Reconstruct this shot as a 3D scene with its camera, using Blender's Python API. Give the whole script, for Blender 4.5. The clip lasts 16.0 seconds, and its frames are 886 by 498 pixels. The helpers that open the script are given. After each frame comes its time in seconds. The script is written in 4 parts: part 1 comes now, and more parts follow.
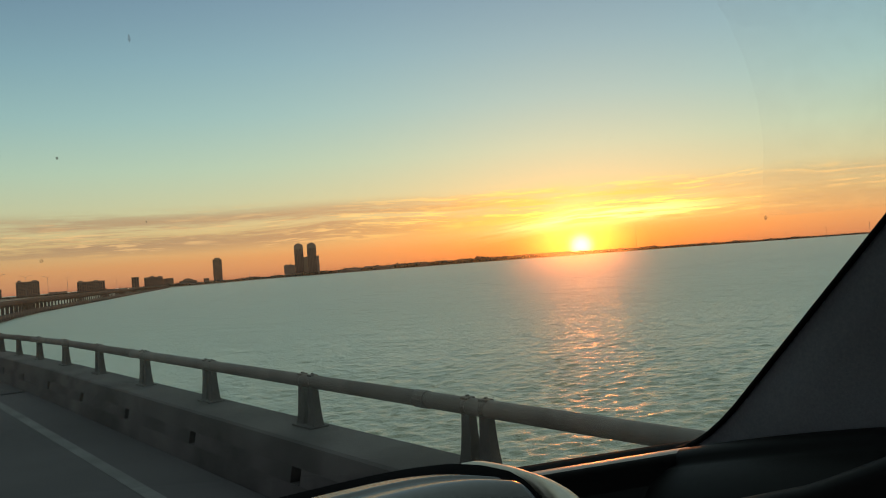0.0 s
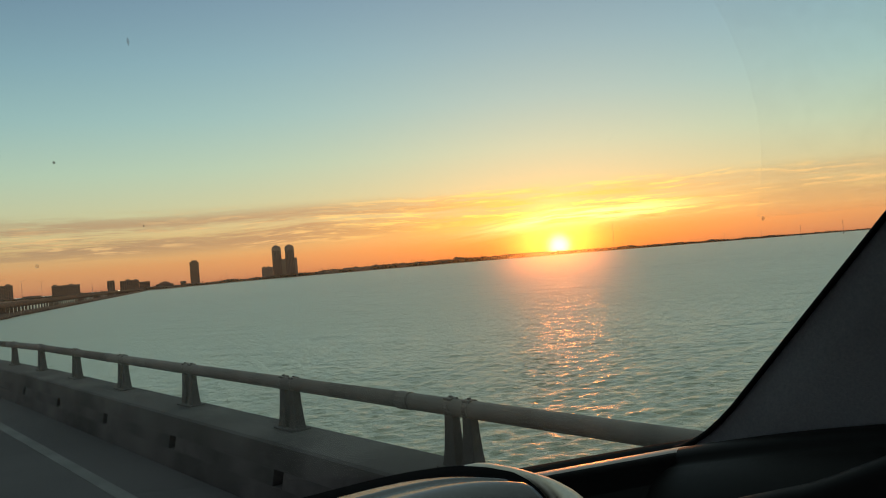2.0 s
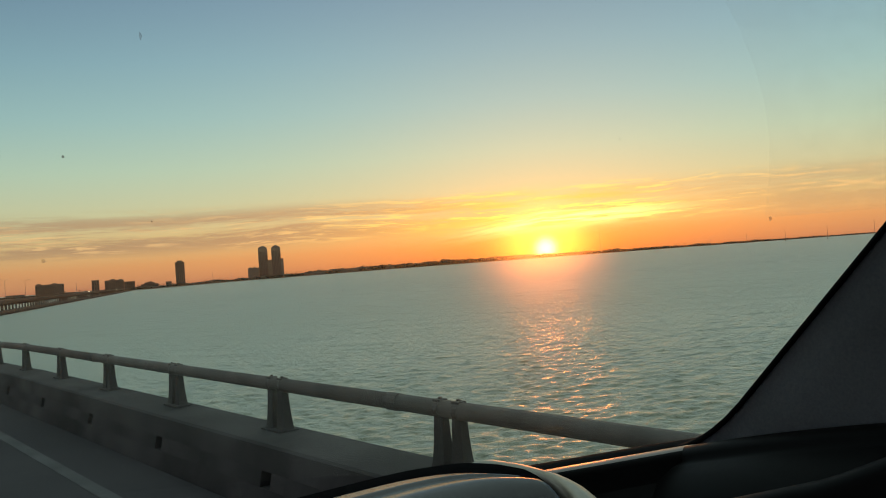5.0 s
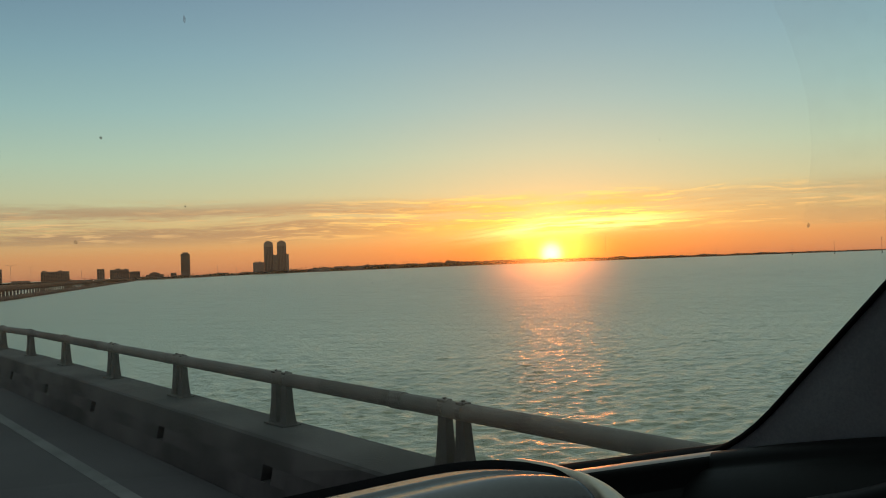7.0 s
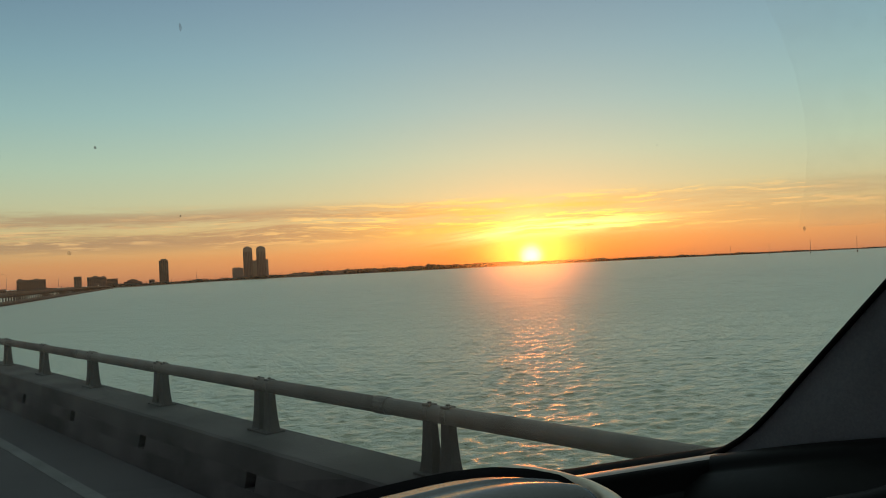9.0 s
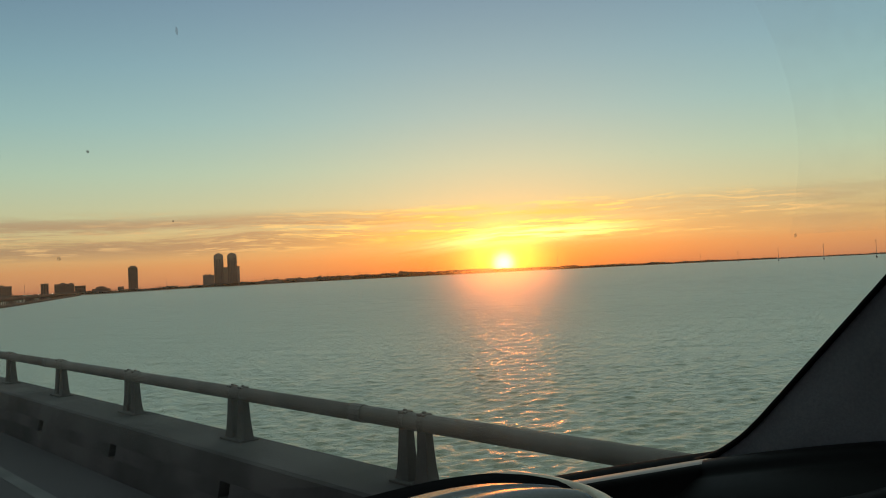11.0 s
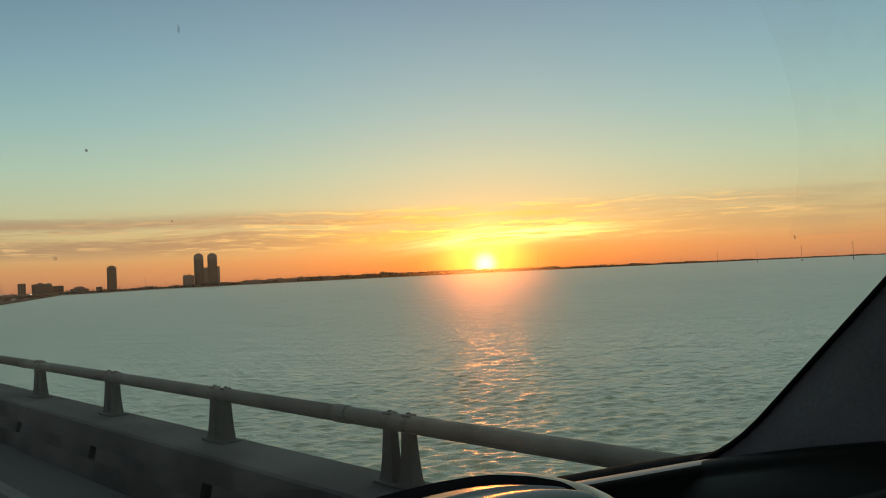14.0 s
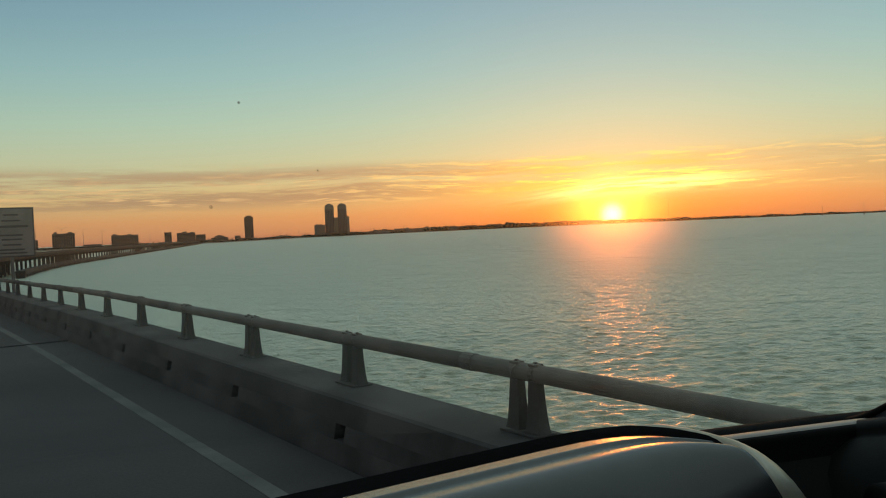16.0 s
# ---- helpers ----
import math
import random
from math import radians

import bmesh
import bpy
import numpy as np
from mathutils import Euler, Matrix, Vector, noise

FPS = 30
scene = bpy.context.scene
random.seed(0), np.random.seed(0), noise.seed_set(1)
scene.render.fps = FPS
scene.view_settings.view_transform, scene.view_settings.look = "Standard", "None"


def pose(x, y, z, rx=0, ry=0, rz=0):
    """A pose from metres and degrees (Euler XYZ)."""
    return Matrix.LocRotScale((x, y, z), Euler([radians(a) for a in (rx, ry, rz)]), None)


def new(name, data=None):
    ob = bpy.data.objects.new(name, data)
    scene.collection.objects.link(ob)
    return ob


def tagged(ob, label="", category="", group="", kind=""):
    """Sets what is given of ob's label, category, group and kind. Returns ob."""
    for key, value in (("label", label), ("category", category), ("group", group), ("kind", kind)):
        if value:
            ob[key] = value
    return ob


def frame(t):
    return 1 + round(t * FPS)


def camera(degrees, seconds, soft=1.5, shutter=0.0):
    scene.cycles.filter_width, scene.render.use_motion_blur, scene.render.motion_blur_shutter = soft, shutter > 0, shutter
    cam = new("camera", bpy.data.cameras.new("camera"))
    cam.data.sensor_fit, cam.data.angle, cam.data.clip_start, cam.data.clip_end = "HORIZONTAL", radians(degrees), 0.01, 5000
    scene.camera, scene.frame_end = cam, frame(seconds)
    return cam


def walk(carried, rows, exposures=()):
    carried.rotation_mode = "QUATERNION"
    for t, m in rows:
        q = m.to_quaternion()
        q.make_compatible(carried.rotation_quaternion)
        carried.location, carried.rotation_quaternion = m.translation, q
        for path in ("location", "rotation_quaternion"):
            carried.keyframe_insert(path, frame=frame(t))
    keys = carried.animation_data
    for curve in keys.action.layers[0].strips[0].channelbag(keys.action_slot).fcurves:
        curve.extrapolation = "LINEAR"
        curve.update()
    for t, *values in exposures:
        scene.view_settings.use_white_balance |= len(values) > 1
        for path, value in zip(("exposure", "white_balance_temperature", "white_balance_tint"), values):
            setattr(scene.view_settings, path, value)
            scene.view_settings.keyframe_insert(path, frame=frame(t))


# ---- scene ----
cam = camera(55.2, 16.0, soft=1.0)

# World: x to the right across the bridge, y along the roadway, z up from the water.
# The car stands in its lane; the hand-held camera sways a few centimetres and turns.
EYE = 11.0
ROWS = [
    (0, 0.054, -0.046, 11.000, 90.92, 4.18, -35.68),
    (0.5, 0.049, -0.046, 10.999, 90.91, 4.32, -36.05),
    (1, 0.043, -0.042, 11.000, 90.98, 4.23, -36.45),
    (1.5, 0.039, -0.037, 11.000, 90.95, 4.26, -36.86),
    (2, 0.037, -0.035, 11.003, 90.87, 4.61, -37.13),
    (2.5, 0.036, -0.033, 11.000, 90.88, 4.52, -37.28),
    (3, 0.035, -0.033, 11.002, 90.87, 4.54, -37.43),
    (3.5, 0.032, -0.030, 11.000, 90.93, 4.45, -37.56),
    (4, 0.029, -0.029, 11.001, 90.94, 4.36, -37.73),
    (4.5, 0.025, -0.027, 11.001, 90.90, 4.49, -37.99),
    (7, 0.001, -0.004, 10.996, 91.04, 2.13, -37.69),
    (7.5, 0.001, -0.001, 10.998, 90.62, 2.83, -37.33),
    (8, -0.001, -0.001, 11.001, 90.22, 3.77, -37.14),
    (8.5, -0.008, 0.004, 11.000, 90.75, 2.98, -38.07),
    (9, -0.011, 0.008, 11.000, 91.22, 2.78, -39.02),
    (11.5, -0.029, 0.026, 11.000, 91.60, 2.73, -41.16),
    (12, -0.030, 0.030, 11.001, 91.59, 2.75, -41.47),
    (12.5, -0.035, 0.032, 10.999, 91.58, 2.76, -41.73),
    (13, -0.036, 0.033, 11.000, 91.57, 2.79, -41.91),
    (13.5, -0.037, 0.036, 10.999, 91.60, 2.63, -42.04),
    (14, -0.039, 0.036, 11.001, 91.60, 2.64, -42.13),
    (14.5, -0.042, 0.042, 11.000, 91.39, 2.29, -42.21),
    (15, -0.045, 0.044, 10.998, 90.56, 1.71, -41.61),
    (15.5, -0.045, 0.045, 10.998, 89.45, 1.85, -38.31),
    (16, -0.049, 0.046, 11.000, 88.62, 2.41, -33.68),
]
walk(cam, [(t, pose(x, y, z, rx, ry, rz)) for t, x, y, z, rx, ry, rz in ROWS],
     exposures=[(0, .10), (4.5, .08), (7, .0), (14.5, .0), (15.5, .06), (16, .04)])

# ---- light ----
SUN_AZ, SUN_EL = radians(45.0), radians(0.46)   # azimuth clockwise from +y
SUN_DIR = Vector((math.sin(SUN_AZ) * math.cos(SUN_EL), math.cos(SUN_AZ) * math.cos(SUN_EL), math.sin(SUN_EL)))


class Nodes:
    """Short hand for building a node tree."""

    def __init__(self, tree):
        self.tree = tree

    def add(self, kind, **values):
        node = self.tree.nodes.new(kind)
        for key, value in values.items():
            if key == "op":
                node.operation = value
            elif key == "blend":
                node.data_type, node.blend_type = "RGBA", value
        return node

    def link(self, a, b):
        self.tree.links.new(a, b)

    def put(self, socket, value):
        if isinstance(value, bpy.types.NodeSocket):
            self.link(value, socket)
        else:
            socket.default_value = value

    def math(self, op, a, b=0.0, c=0.0):
        n = self.add("ShaderNodeMath", op=op)
        for s, v in zip(n.inputs, (a, b, c)):
            self.put(s, v)
        return n.outputs[0]

    def vec(self, op, a, b=None):
        n = self.add("ShaderNodeVectorMath", op=op)
        self.put(n.inputs[0], a)
        if b is not None:
            self.put(n.inputs[1], b)
        return n.outputs["Value"] if op in ("DOT_PRODUCT", "LENGTH") else n.outputs["Vector"]

    def ramp(self, fac, stops):
        n = self.add("ShaderNodeValToRGB")
        el = n.color_ramp.elements
        while len(el) < len(stops):
            el.new(0.5)
        for e, (p, c) in zip(el, stops):
            e.position, e.color = p, (*c, 1) if len(c) == 3 else c
        self.put(n.inputs[0], fac)
        return n.outputs[0]

    def mix(self, blend, fac, a, b):
        n = self.add("ShaderNodeMix", blend=blend)
        self.put(n.inputs[0], fac)
        self.put(n.inputs[6], a)
        self.put(n.inputs[7], b)
        return n.outputs[2]

    def noise(self, coords, scale, detail=3.0, rough=0.5):
        n = self.add("ShaderNodeTexNoise")
        self.put(n.inputs["Vector"], coords)
        n.inputs["Scale"].default_value, n.inputs["Detail"].default_value = scale, detail
        n.inputs["Roughness"].default_value = rough
        return n.outputs["Fac"]

    def join(self, x, y, z):
        n = self.add("ShaderNodeCombineXYZ")
        for s, v in zip(n.inputs, (x, y, z)):
            self.put(s, v)
        return n.outputs[0]

    def smooth(self, x, lo, hi):
        n = self.add("ShaderNodeMapRange")
        n.interpolation_type = "SMOOTHSTEP"
        self.put(n.inputs["Value"], x)
        n.inputs["From Min"].default_value, n.inputs["From Max"].default_value = lo, hi
        return n.outputs["Result"]


def make_world():
    world = bpy.data.worlds.new("sunset_sky")
    scene.world = world
    world.use_nodes = True
    world.node_tree.nodes.clear()
    n = Nodes(world.node_tree)
    way = n.vec("NORMALIZE", n.add("ShaderNodeTexCoord").outputs["Generated"])
    split = n.add("ShaderNodeSeparateXYZ")
    n.link(way, split.inputs[0])
    x, y, z = split.outputs
    el = n.math("MULTIPLY", n.math("ARCSINE", z), 57.2958)
    az = n.math("MULTIPLY", n.math("ARCTAN2", x, y), 57.2958)
    flat = n.vec("NORMALIZE", n.join(x, y, 0.0))
    toward = n.vec("DOT_PRODUCT", flat, (math.sin(SUN_AZ), math.cos(SUN_AZ), 0))
    up = n.math("POWER", n.math("MAXIMUM", n.math("DIVIDE", el, 90.0), 0.0), 0.5)
    at = lambda d: math.sqrt(d / 90)
    west = n.ramp(up, [(0, (.43, .190, .100)), (at(1.2), (.54, .272, .122)), (at(2.8), (.53, .40, .190)), (at(4.6), (.445, .470, .290)),
                       (at(7.2), (.352, .495, .38)), (at(10.5), (.255, .438, .43)), (at(14), (.195, .36, .415)), (at(18.5), (.14, .255, .345)),
                       (at(30), (.25, .345, .33)), (at(50), (.26, .34, .32)), (1, (.23, .285, .27))])
    east = n.ramp(up, [(0, (.12, .10, .13)), (at(6), (.15, .12, .15)), (at(14), (.11, .12, .17)), (at(35), (.18, .20, .215)), (1, (.23, .285, .27))])
    sky = n.mix("MIX", n.smooth(toward, -0.45, 1.02), east, west)
    dusk = n.math("MULTIPLY", n.math("SUBTRACT", 1.0, n.smooth(az, 2.0, 36.0)), n.smooth(el, 5.0, 20.0))
    sky = n.mix("MULTIPLY", n.math("MULTIPLY", dusk, 0.8), sky, (.70, .76, .80, 1))
    # long thin cloud streaks low in the west
    off = n.math("MULTIPLY", n.math("ARCCOSINE", n.math("MINIMUM", n.vec("DOT_PRODUCT", way, tuple(SUN_DIR)), 1.0)), 57.2958)
    bell = lambda width, power=2.0: n.math("EXPONENT", n.math("MULTIPLY", n.math("POWER", n.math("DIVIDE", off, width), power), -1.0))

    def glow(base, fac, colour):
        return n.mix("ADD", fac, base, (*colour, 1))
    sky = glow(sky, bell(15.0), (.010, .012, 0.0))
    low = n.math("SQRT", n.math("ADD", n.math("POWER", n.math("DIVIDE", n.math("SUBTRACT", az, 45.0), 1.9), 2.0), n.math("POWER", n.math("SUBTRACT", el, 0.46), 2.0)))
    wide = n.math("EXPONENT", n.math("MULTIPLY", n.math("POWER", n.math("DIVIDE", low, 3.0), 2.0), -1.0))
    sky = glow(sky, wide, (.34, .06, 0.0))
    ember = n.math("EXPONENT", n.math("MULTIPLY", n.math("ADD", n.math("POWER", n.math("DIVIDE", n.math("SUBTRACT", az, 45.0), 13.0), 2.0),
                   n.math("POWER", n.math("DIVIDE", n.math("SUBTRACT", el, 0.3), 1.5), 2.0)), -1.0))
    sky = n.mix("MULTIPLY", ember, sky, (.88, .62, .45, 1))
    sky = glow(sky, bell(2.2), (.60, .44, .0))
    warp = n.math("MULTIPLY", n.math("SUBTRACT", n.noise(n.join(n.math("MULTIPLY", az, 0.06), 0.0, 5.0), 1.0, 2), 0.5), 1.4)
    ce = n.math("ADD", el, warp)
    streak = n.noise(n.join(n.math("MULTIPLY", az, 0.060), n.math("MULTIPLY", ce, 1.05), 3.0), 1.0, 5, 0.62)
    fine = n.noise(n.join(n.math("MULTIPLY", az, 0.21), n.math("MULTIPLY", ce, 3.3), 7.0), 1.0, 7, 0.66)
    wisp = n.noise(n.join(n.math("MULTIPLY", az, 0.62), n.math("MULTIPLY", ce, 6.0), 15.0), 1.0, 5, 0.62)
    fine = n.math("ADD", n.math("MULTIPLY", fine, 0.68), n.math("MULTIPLY", wisp, 0.32))
    both = n.math("ADD", n.math("MULTIPLY", streak, 0.55), n.math("MULTIPLY", fine, 0.45))
    band = n.math("MULTIPLY", n.smooth(el, 1.5, 2.5), n.math("SUBTRACT", 1.0, n.smooth(el, 3.7, 5.0)))
    thick = n.math("MULTIPLY", n.smooth(both, 0.43, 0.53), band)
    thick = n.math("MULTIPLY", thick, n.math("SUBTRACT", 1.0, n.math("MULTIPLY", n.smooth(az, 47.0, 56.0), 0.6)))
    thin = n.math("MULTIPLY", n.smooth(fine, 0.50, 0.57), band)
    patch = n.smooth(n.noise(n.join(n.math("MULTIPLY", az, 0.11), n.math("MULTIPLY", ce, 0.75), 21.0), 1.0, 3, 0.55), 0.40, 0.56)
    thin = n.math("MULTIPLY", thin, patch)
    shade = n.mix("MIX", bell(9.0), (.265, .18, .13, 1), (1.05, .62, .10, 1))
    edge = n.mix("MIX", bell(12.0), (.78, .50, .23, 1), (1.5, 1.05, .16, 1))
    sky = n.mix("MIX", n.math("MULTIPLY", thick, 0.85), sky, shade)
    sky = n.mix("MIX", n.math("MULTIPLY", thin, 0.62), sky, edge)
    # a greyer rim along the top of the cloud, away from the sun
    rim = n.math("MULTIPLY", n.smooth(ce, 2.8, 3.5), n.math("SUBTRACT", 1.0, n.smooth(ce, 3.8, 4.5)))
    rim = n.math("MULTIPLY", n.math("MULTIPLY", rim, n.smooth(streak, 0.36, 0.54)), n.math("SUBTRACT", 0.62, n.math("MULTIPLY", bell(11.0), 0.6)))
    rim = n.math("MULTIPLY", rim, n.math("SUBTRACT", 1.0, n.math("MULTIPLY", n.smooth(az, 40.0, 50.0), 0.85)))
    sky = n.mix("MIX", rim, sky, (.34, .22, .14, 1))
    # the bright bar of cloud over the sun
    rise = n.math("ADD", 2.45, n.math("MULTIPLY", n.math("MINIMUM", n.math("SUBTRACT", az, 45.0), 0.0), 0.12))
    ray = n.noise(n.join(n.math("MULTIPLY", az, 0.16), n.math("MULTIPLY", n.math("SUBTRACT", el, rise), 2.6), 11.0), 1.0, 5, 0.62)
    bar = n.math("EXPONENT", n.math("MULTIPLY", n.math("ADD", n.math("POWER", n.math("DIVIDE", n.math("SUBTRACT", az, 46.8), 5.5), 2.0),
                 n.math("POWER", n.math("DIVIDE", n.math("SUBTRACT", el, rise), 0.5), 2.0)), -1.0))
    sky = glow(sky, n.math("MULTIPLY", bar, n.smooth(ray, 0.36, 0.60)), (1.3, 1.1, .42))
    sky = glow(sky, bell(0.64, 2.6), (1.5, 1.4, .9))
    air = n.add("ShaderNodeTexSky")
    air.sky_type, air.sun_disc, air.sun_elevation, air.sun_rotation = "NISHITA", False, SUN_EL, SUN_AZ
    sky = n.mix("ADD", 0.05, sky, air.outputs[0])
    back = n.add("ShaderNodeBackground")
    n.link(sky, back.inputs["Color"])
    back.inputs["Strength"].default_value = 1.0
    n.link(back.outputs[0], n.add("ShaderNodeOutputWorld").inputs["Surface"])


make_world()
sun_data = bpy.data.lights.new("sun", "SUN")
sun_data.energy, sun_data.angle, sun_data.color = 0.235, radians(5.0), (1.0, 0.24, 0.04)
new("sun", sun_data).matrix_world = Matrix.Translation((0, 0, 60)) @ SUN_DIR.to_track_quat("Z", "Y").to_matrix().to_4x4()


# ---- materials ----
def material(name, colour, rough=0.7, metal=0.0, vary=0.25, grain=6.0, stain=0.6, bump=0.15, specular=0.5, stretch=(1, 1, 1), depth=0.004):
    """A painted, cast or grown surface: two scales of colour variation, uneven gloss and fine relief."""
    m = bpy.data.materials.new(name)
    m.use_nodes = True
    n = Nodes(m.node_tree)
    b = m.node_tree.nodes["Principled BSDF"]
    co = n.vec("MULTIPLY", n.add("ShaderNodeTexCoord").outputs["Object"], stretch)
    fine, wide = n.noise(co, grain, 5, 0.6), n.noise(co, stain, 4, 0.55)
    dark = tuple(c * (1 - vary) for c in colour)
    light = tuple(min(1, c * (1 + vary)) for c in colour)
    c1 = n.ramp(wide, [(0.3, dark), (0.7, light)])
    c2 = n.mix("OVERLAY", 0.35, c1, n.ramp(fine, [(0.3, (.32, .32, .32)), (0.7, (.68, .68, .68))]))
    n.link(c2, b.inputs["Base Color"])
    n.link(n.ramp(fine, [(0, (rough * .85,) * 3), (1, (min(1, rough * 1.15),) * 3)]), b.inputs["Roughness"])
    b.inputs["Metallic"].default_value = metal
    b.inputs["Specular IOR Level"].default_value = specular
    if bump:
        k = n.add("ShaderNodeBump")
        k.inputs["Strength"].default_value, k.inputs["Distance"].default_value = bump, depth
        n.link(fine, k.inputs["Height"])
        n.link(k.outputs[0], b.inputs["Normal"])
    return m


LEAN = 1.5


def water_material():
    m = bpy.data.materials.new("bay_water")
    m.use_nodes = True
    n = Nodes(m.node_tree)
    b = m.node_tree.nodes["Principled BSDF"]
    co = n.add("ShaderNodeTexCoord").outputs["Object"]
    wide = n.noise(n.vec("MULTIPLY", co, (.006, .015, 0)), 1.0, 4)
    n.link(n.ramp(wide, [(0.3, (.37, .39, .27)), (0.7, (.415, .435, .30))]), b.inputs["Base Color"])
    b.inputs["IOR"].default_value = 1.8
    b.inputs["Specular IOR Level"].default_value = 0.6
    b.inputs["Specular Tint"].default_value = (.96, 1.0, .86, 1)
    # open water is ruffled by the wind, the water near the bridge lies in its lee
    lee = n.add("ShaderNodeMapRange")
    n.link(n.smooth(n.vec("LENGTH", co), 60.0, 240.0), lee.inputs["Value"])
    lee.inputs["To Min"].default_value, lee.inputs["To Max"].default_value = 0.32, 0.45
    turned = n.add("ShaderNodeVectorRotate")
    turned.rotation_type = "Z_AXIS"
    turned.inputs["Angle"].default_value = radians(45)
    n.link(co, turned.inputs["Vector"])
    gust = n.noise(n.vec("MULTIPLY", turned.outputs[0], (.025, .085, 0)), 1.0, 6, 0.7)
    ruffle = n.math("ADD", lee.outputs[0], n.math("MULTIPLY", n.math("SUBTRACT", gust, 0.5), 0.12))
    n.link(ruffle, b.inputs["Roughness"])
    # each crest leans towards the bridge
    place = n.vec("MULTIPLY", turned.outputs[0], (1.25, 2.4, 0))
    lean = n.math("MULTIPLY", n.math("SUBTRACT", n.noise(place, 1.0, 1, 0.5), 0.5), LEAN)
    place = n.vec("ADD", place, n.join(0.0, lean, 0.0))
    chop = n.noise(place, 1.0, 3, 0.5)
    ripple = n.noise(n.vec("MULTIPLY", place, (3.4, 3.4, 0)), 1.0, 2, 0.5)
    k = n.add("ShaderNodeBump")
    k.inputs["Distance"].default_value = 0.30
    # the finest chop dies away on the open water, where the long waves run
    chop_height = n.add("ShaderNodeMapRange")
    n.link(n.smooth(n.vec("LENGTH", co), 40.0, 300.0), chop_height.inputs["Value"])
    chop_height.inputs["To Min"].default_value, chop_height.inputs["To Max"].default_value = 1.0, 0.20
    n.link(chop_height.outputs[0], k.inputs["Strength"])
    n.link(n.math("ADD", chop, n.math("MULTIPLY", ripple, 0.36)), k.inputs["Height"])
    n.link(k.outputs[0], b.inputs["Normal"])
    b.inputs["Coat Weight"].default_value, b.inputs["Coat IOR"].default_value = 1.0, 1.8
    b.inputs["Coat Tint"].default_value = (.98, 1.0, .90, 1)
    n.link(ruffle, b.inputs["Coat Roughness"])
    n.link(k.outputs[0], b.inputs["Coat Normal"])
    return m


def glass_material():
    """Car glass: clear, with a faint mirror at a glance."""
    m = bpy.data.materials.new("windscreen_glass")
    m.use_nodes = True
    m.node_tree.nodes.clear()
    n = Nodes(m.node_tree)
    clear, gloss, mix = n.add("ShaderNodeBsdfTransparent"), n.add("ShaderNodeBsdfGlossy"), n.add("ShaderNodeMixShader")
    clear.inputs["Color"].default_value = (.97, .985, .98, 1)
    gloss.inputs["Roughness"].default_value = 0.02
    f = n.add("ShaderNodeFresnel")
    f.inputs["IOR"].default_value = 1.08
    n.link(f.outputs[0], mix.inputs[0])
    n.link(clear.outputs[0], mix.inputs[1])
    n.link(gloss.outputs[0], mix.inputs[2])
    n.link(mix.outputs[0], n.add("ShaderNodeOutputMaterial").inputs["Surface"])
    return m


def film_material(name, amount, colour):
    """A thin uneven film of dust on glass."""
    m = bpy.data.materials.new(name)
    m.use_nodes = True
    m.node_tree.nodes.clear()
    n = Nodes(m.node_tree)
    clear, dust, mix = n.add("ShaderNodeBsdfTransparent"), n.add("ShaderNodeBsdfTranslucent"), n.add("ShaderNodeMixShader")
    dust.inputs["Color"].default_value = (*colour, 1)
    spots = n.noise(n.add("ShaderNodeTexCoord").outputs["Object"], 14.0, 5, 0.65)
    n.link(n.math("MULTIPLY", n.smooth(spots, 0.25, 0.8), amount), mix.inputs[0])
    n.link(clear.outputs[0], mix.inputs[1])
    n.link(dust.outputs[0], mix.inputs[2])
    n.link(mix.outputs[0], n.add("ShaderNodeOutputMaterial").inputs["Surface"])
    return m


def bloom_material(amount):
    """A film added on the glass to make the sun's bloom: it spreads light a little forwards."""
    m = bpy.data.materials.new("sun_bloom_film")
    m.use_nodes = True
    m.node_tree.nodes.clear()
    n = Nodes(m.node_tree)
    clear, scatter, mix = n.add("ShaderNodeBsdfTransparent"), n.add("ShaderNodeBsdfRefraction"), n.add("ShaderNodeMixShader")
    scatter.inputs["IOR"].default_value, scatter.inputs["Roughness"].default_value = 0.955, 0.85
    mottle = n.noise(n.add("ShaderNodeTexCoord").outputs["Object"], 9.0, 4, 0.6)
    n.link(n.ramp(mottle, [(0.3, (amount * .8,) * 3), (0.7, (amount * 1.2,) * 3)]), mix.inputs[0])
    n.link(clear.outputs[0], mix.inputs[1])
    n.link(scatter.outputs[0], mix.inputs[2])
    n.link(mix.outputs[0], n.add("ShaderNodeOutputMaterial").inputs["Surface"])
    return m


def lamp_material(name, colour, strength):
    m = bpy.data.materials.new(name)
    m.use_nodes = True
    b = m.node_tree.nodes["Principled BSDF"]
    b.inputs["Emission Color"].default_value, b.inputs["Emission Strength"].default_value = (*colour, 1), strength
    return m


CONCRETE = material("weathered_concrete", (.084, .079, .073), .92, vary=.6, grain=6, stain=1.1, bump=.5, depth=.006)
DECK_CONCRETE = material("bridge_concrete", (.055, .051, .046), .9, vary=.25, grain=2, stain=.15, bump=.3)
ASPHALT = material("worn_roadway", (.098, .093, .092), .9, vary=.25, grain=40, stain=.35, bump=.6, depth=.004, specular=.25)
ROAD_PAINT = material("worn_white_road_paint", (.15, .15, .14), .75, vary=.3, grain=25, stain=1.5, bump=.3)
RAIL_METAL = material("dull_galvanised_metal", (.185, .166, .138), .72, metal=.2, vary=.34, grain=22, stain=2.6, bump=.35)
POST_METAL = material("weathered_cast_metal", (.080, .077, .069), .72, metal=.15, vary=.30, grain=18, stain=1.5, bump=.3)
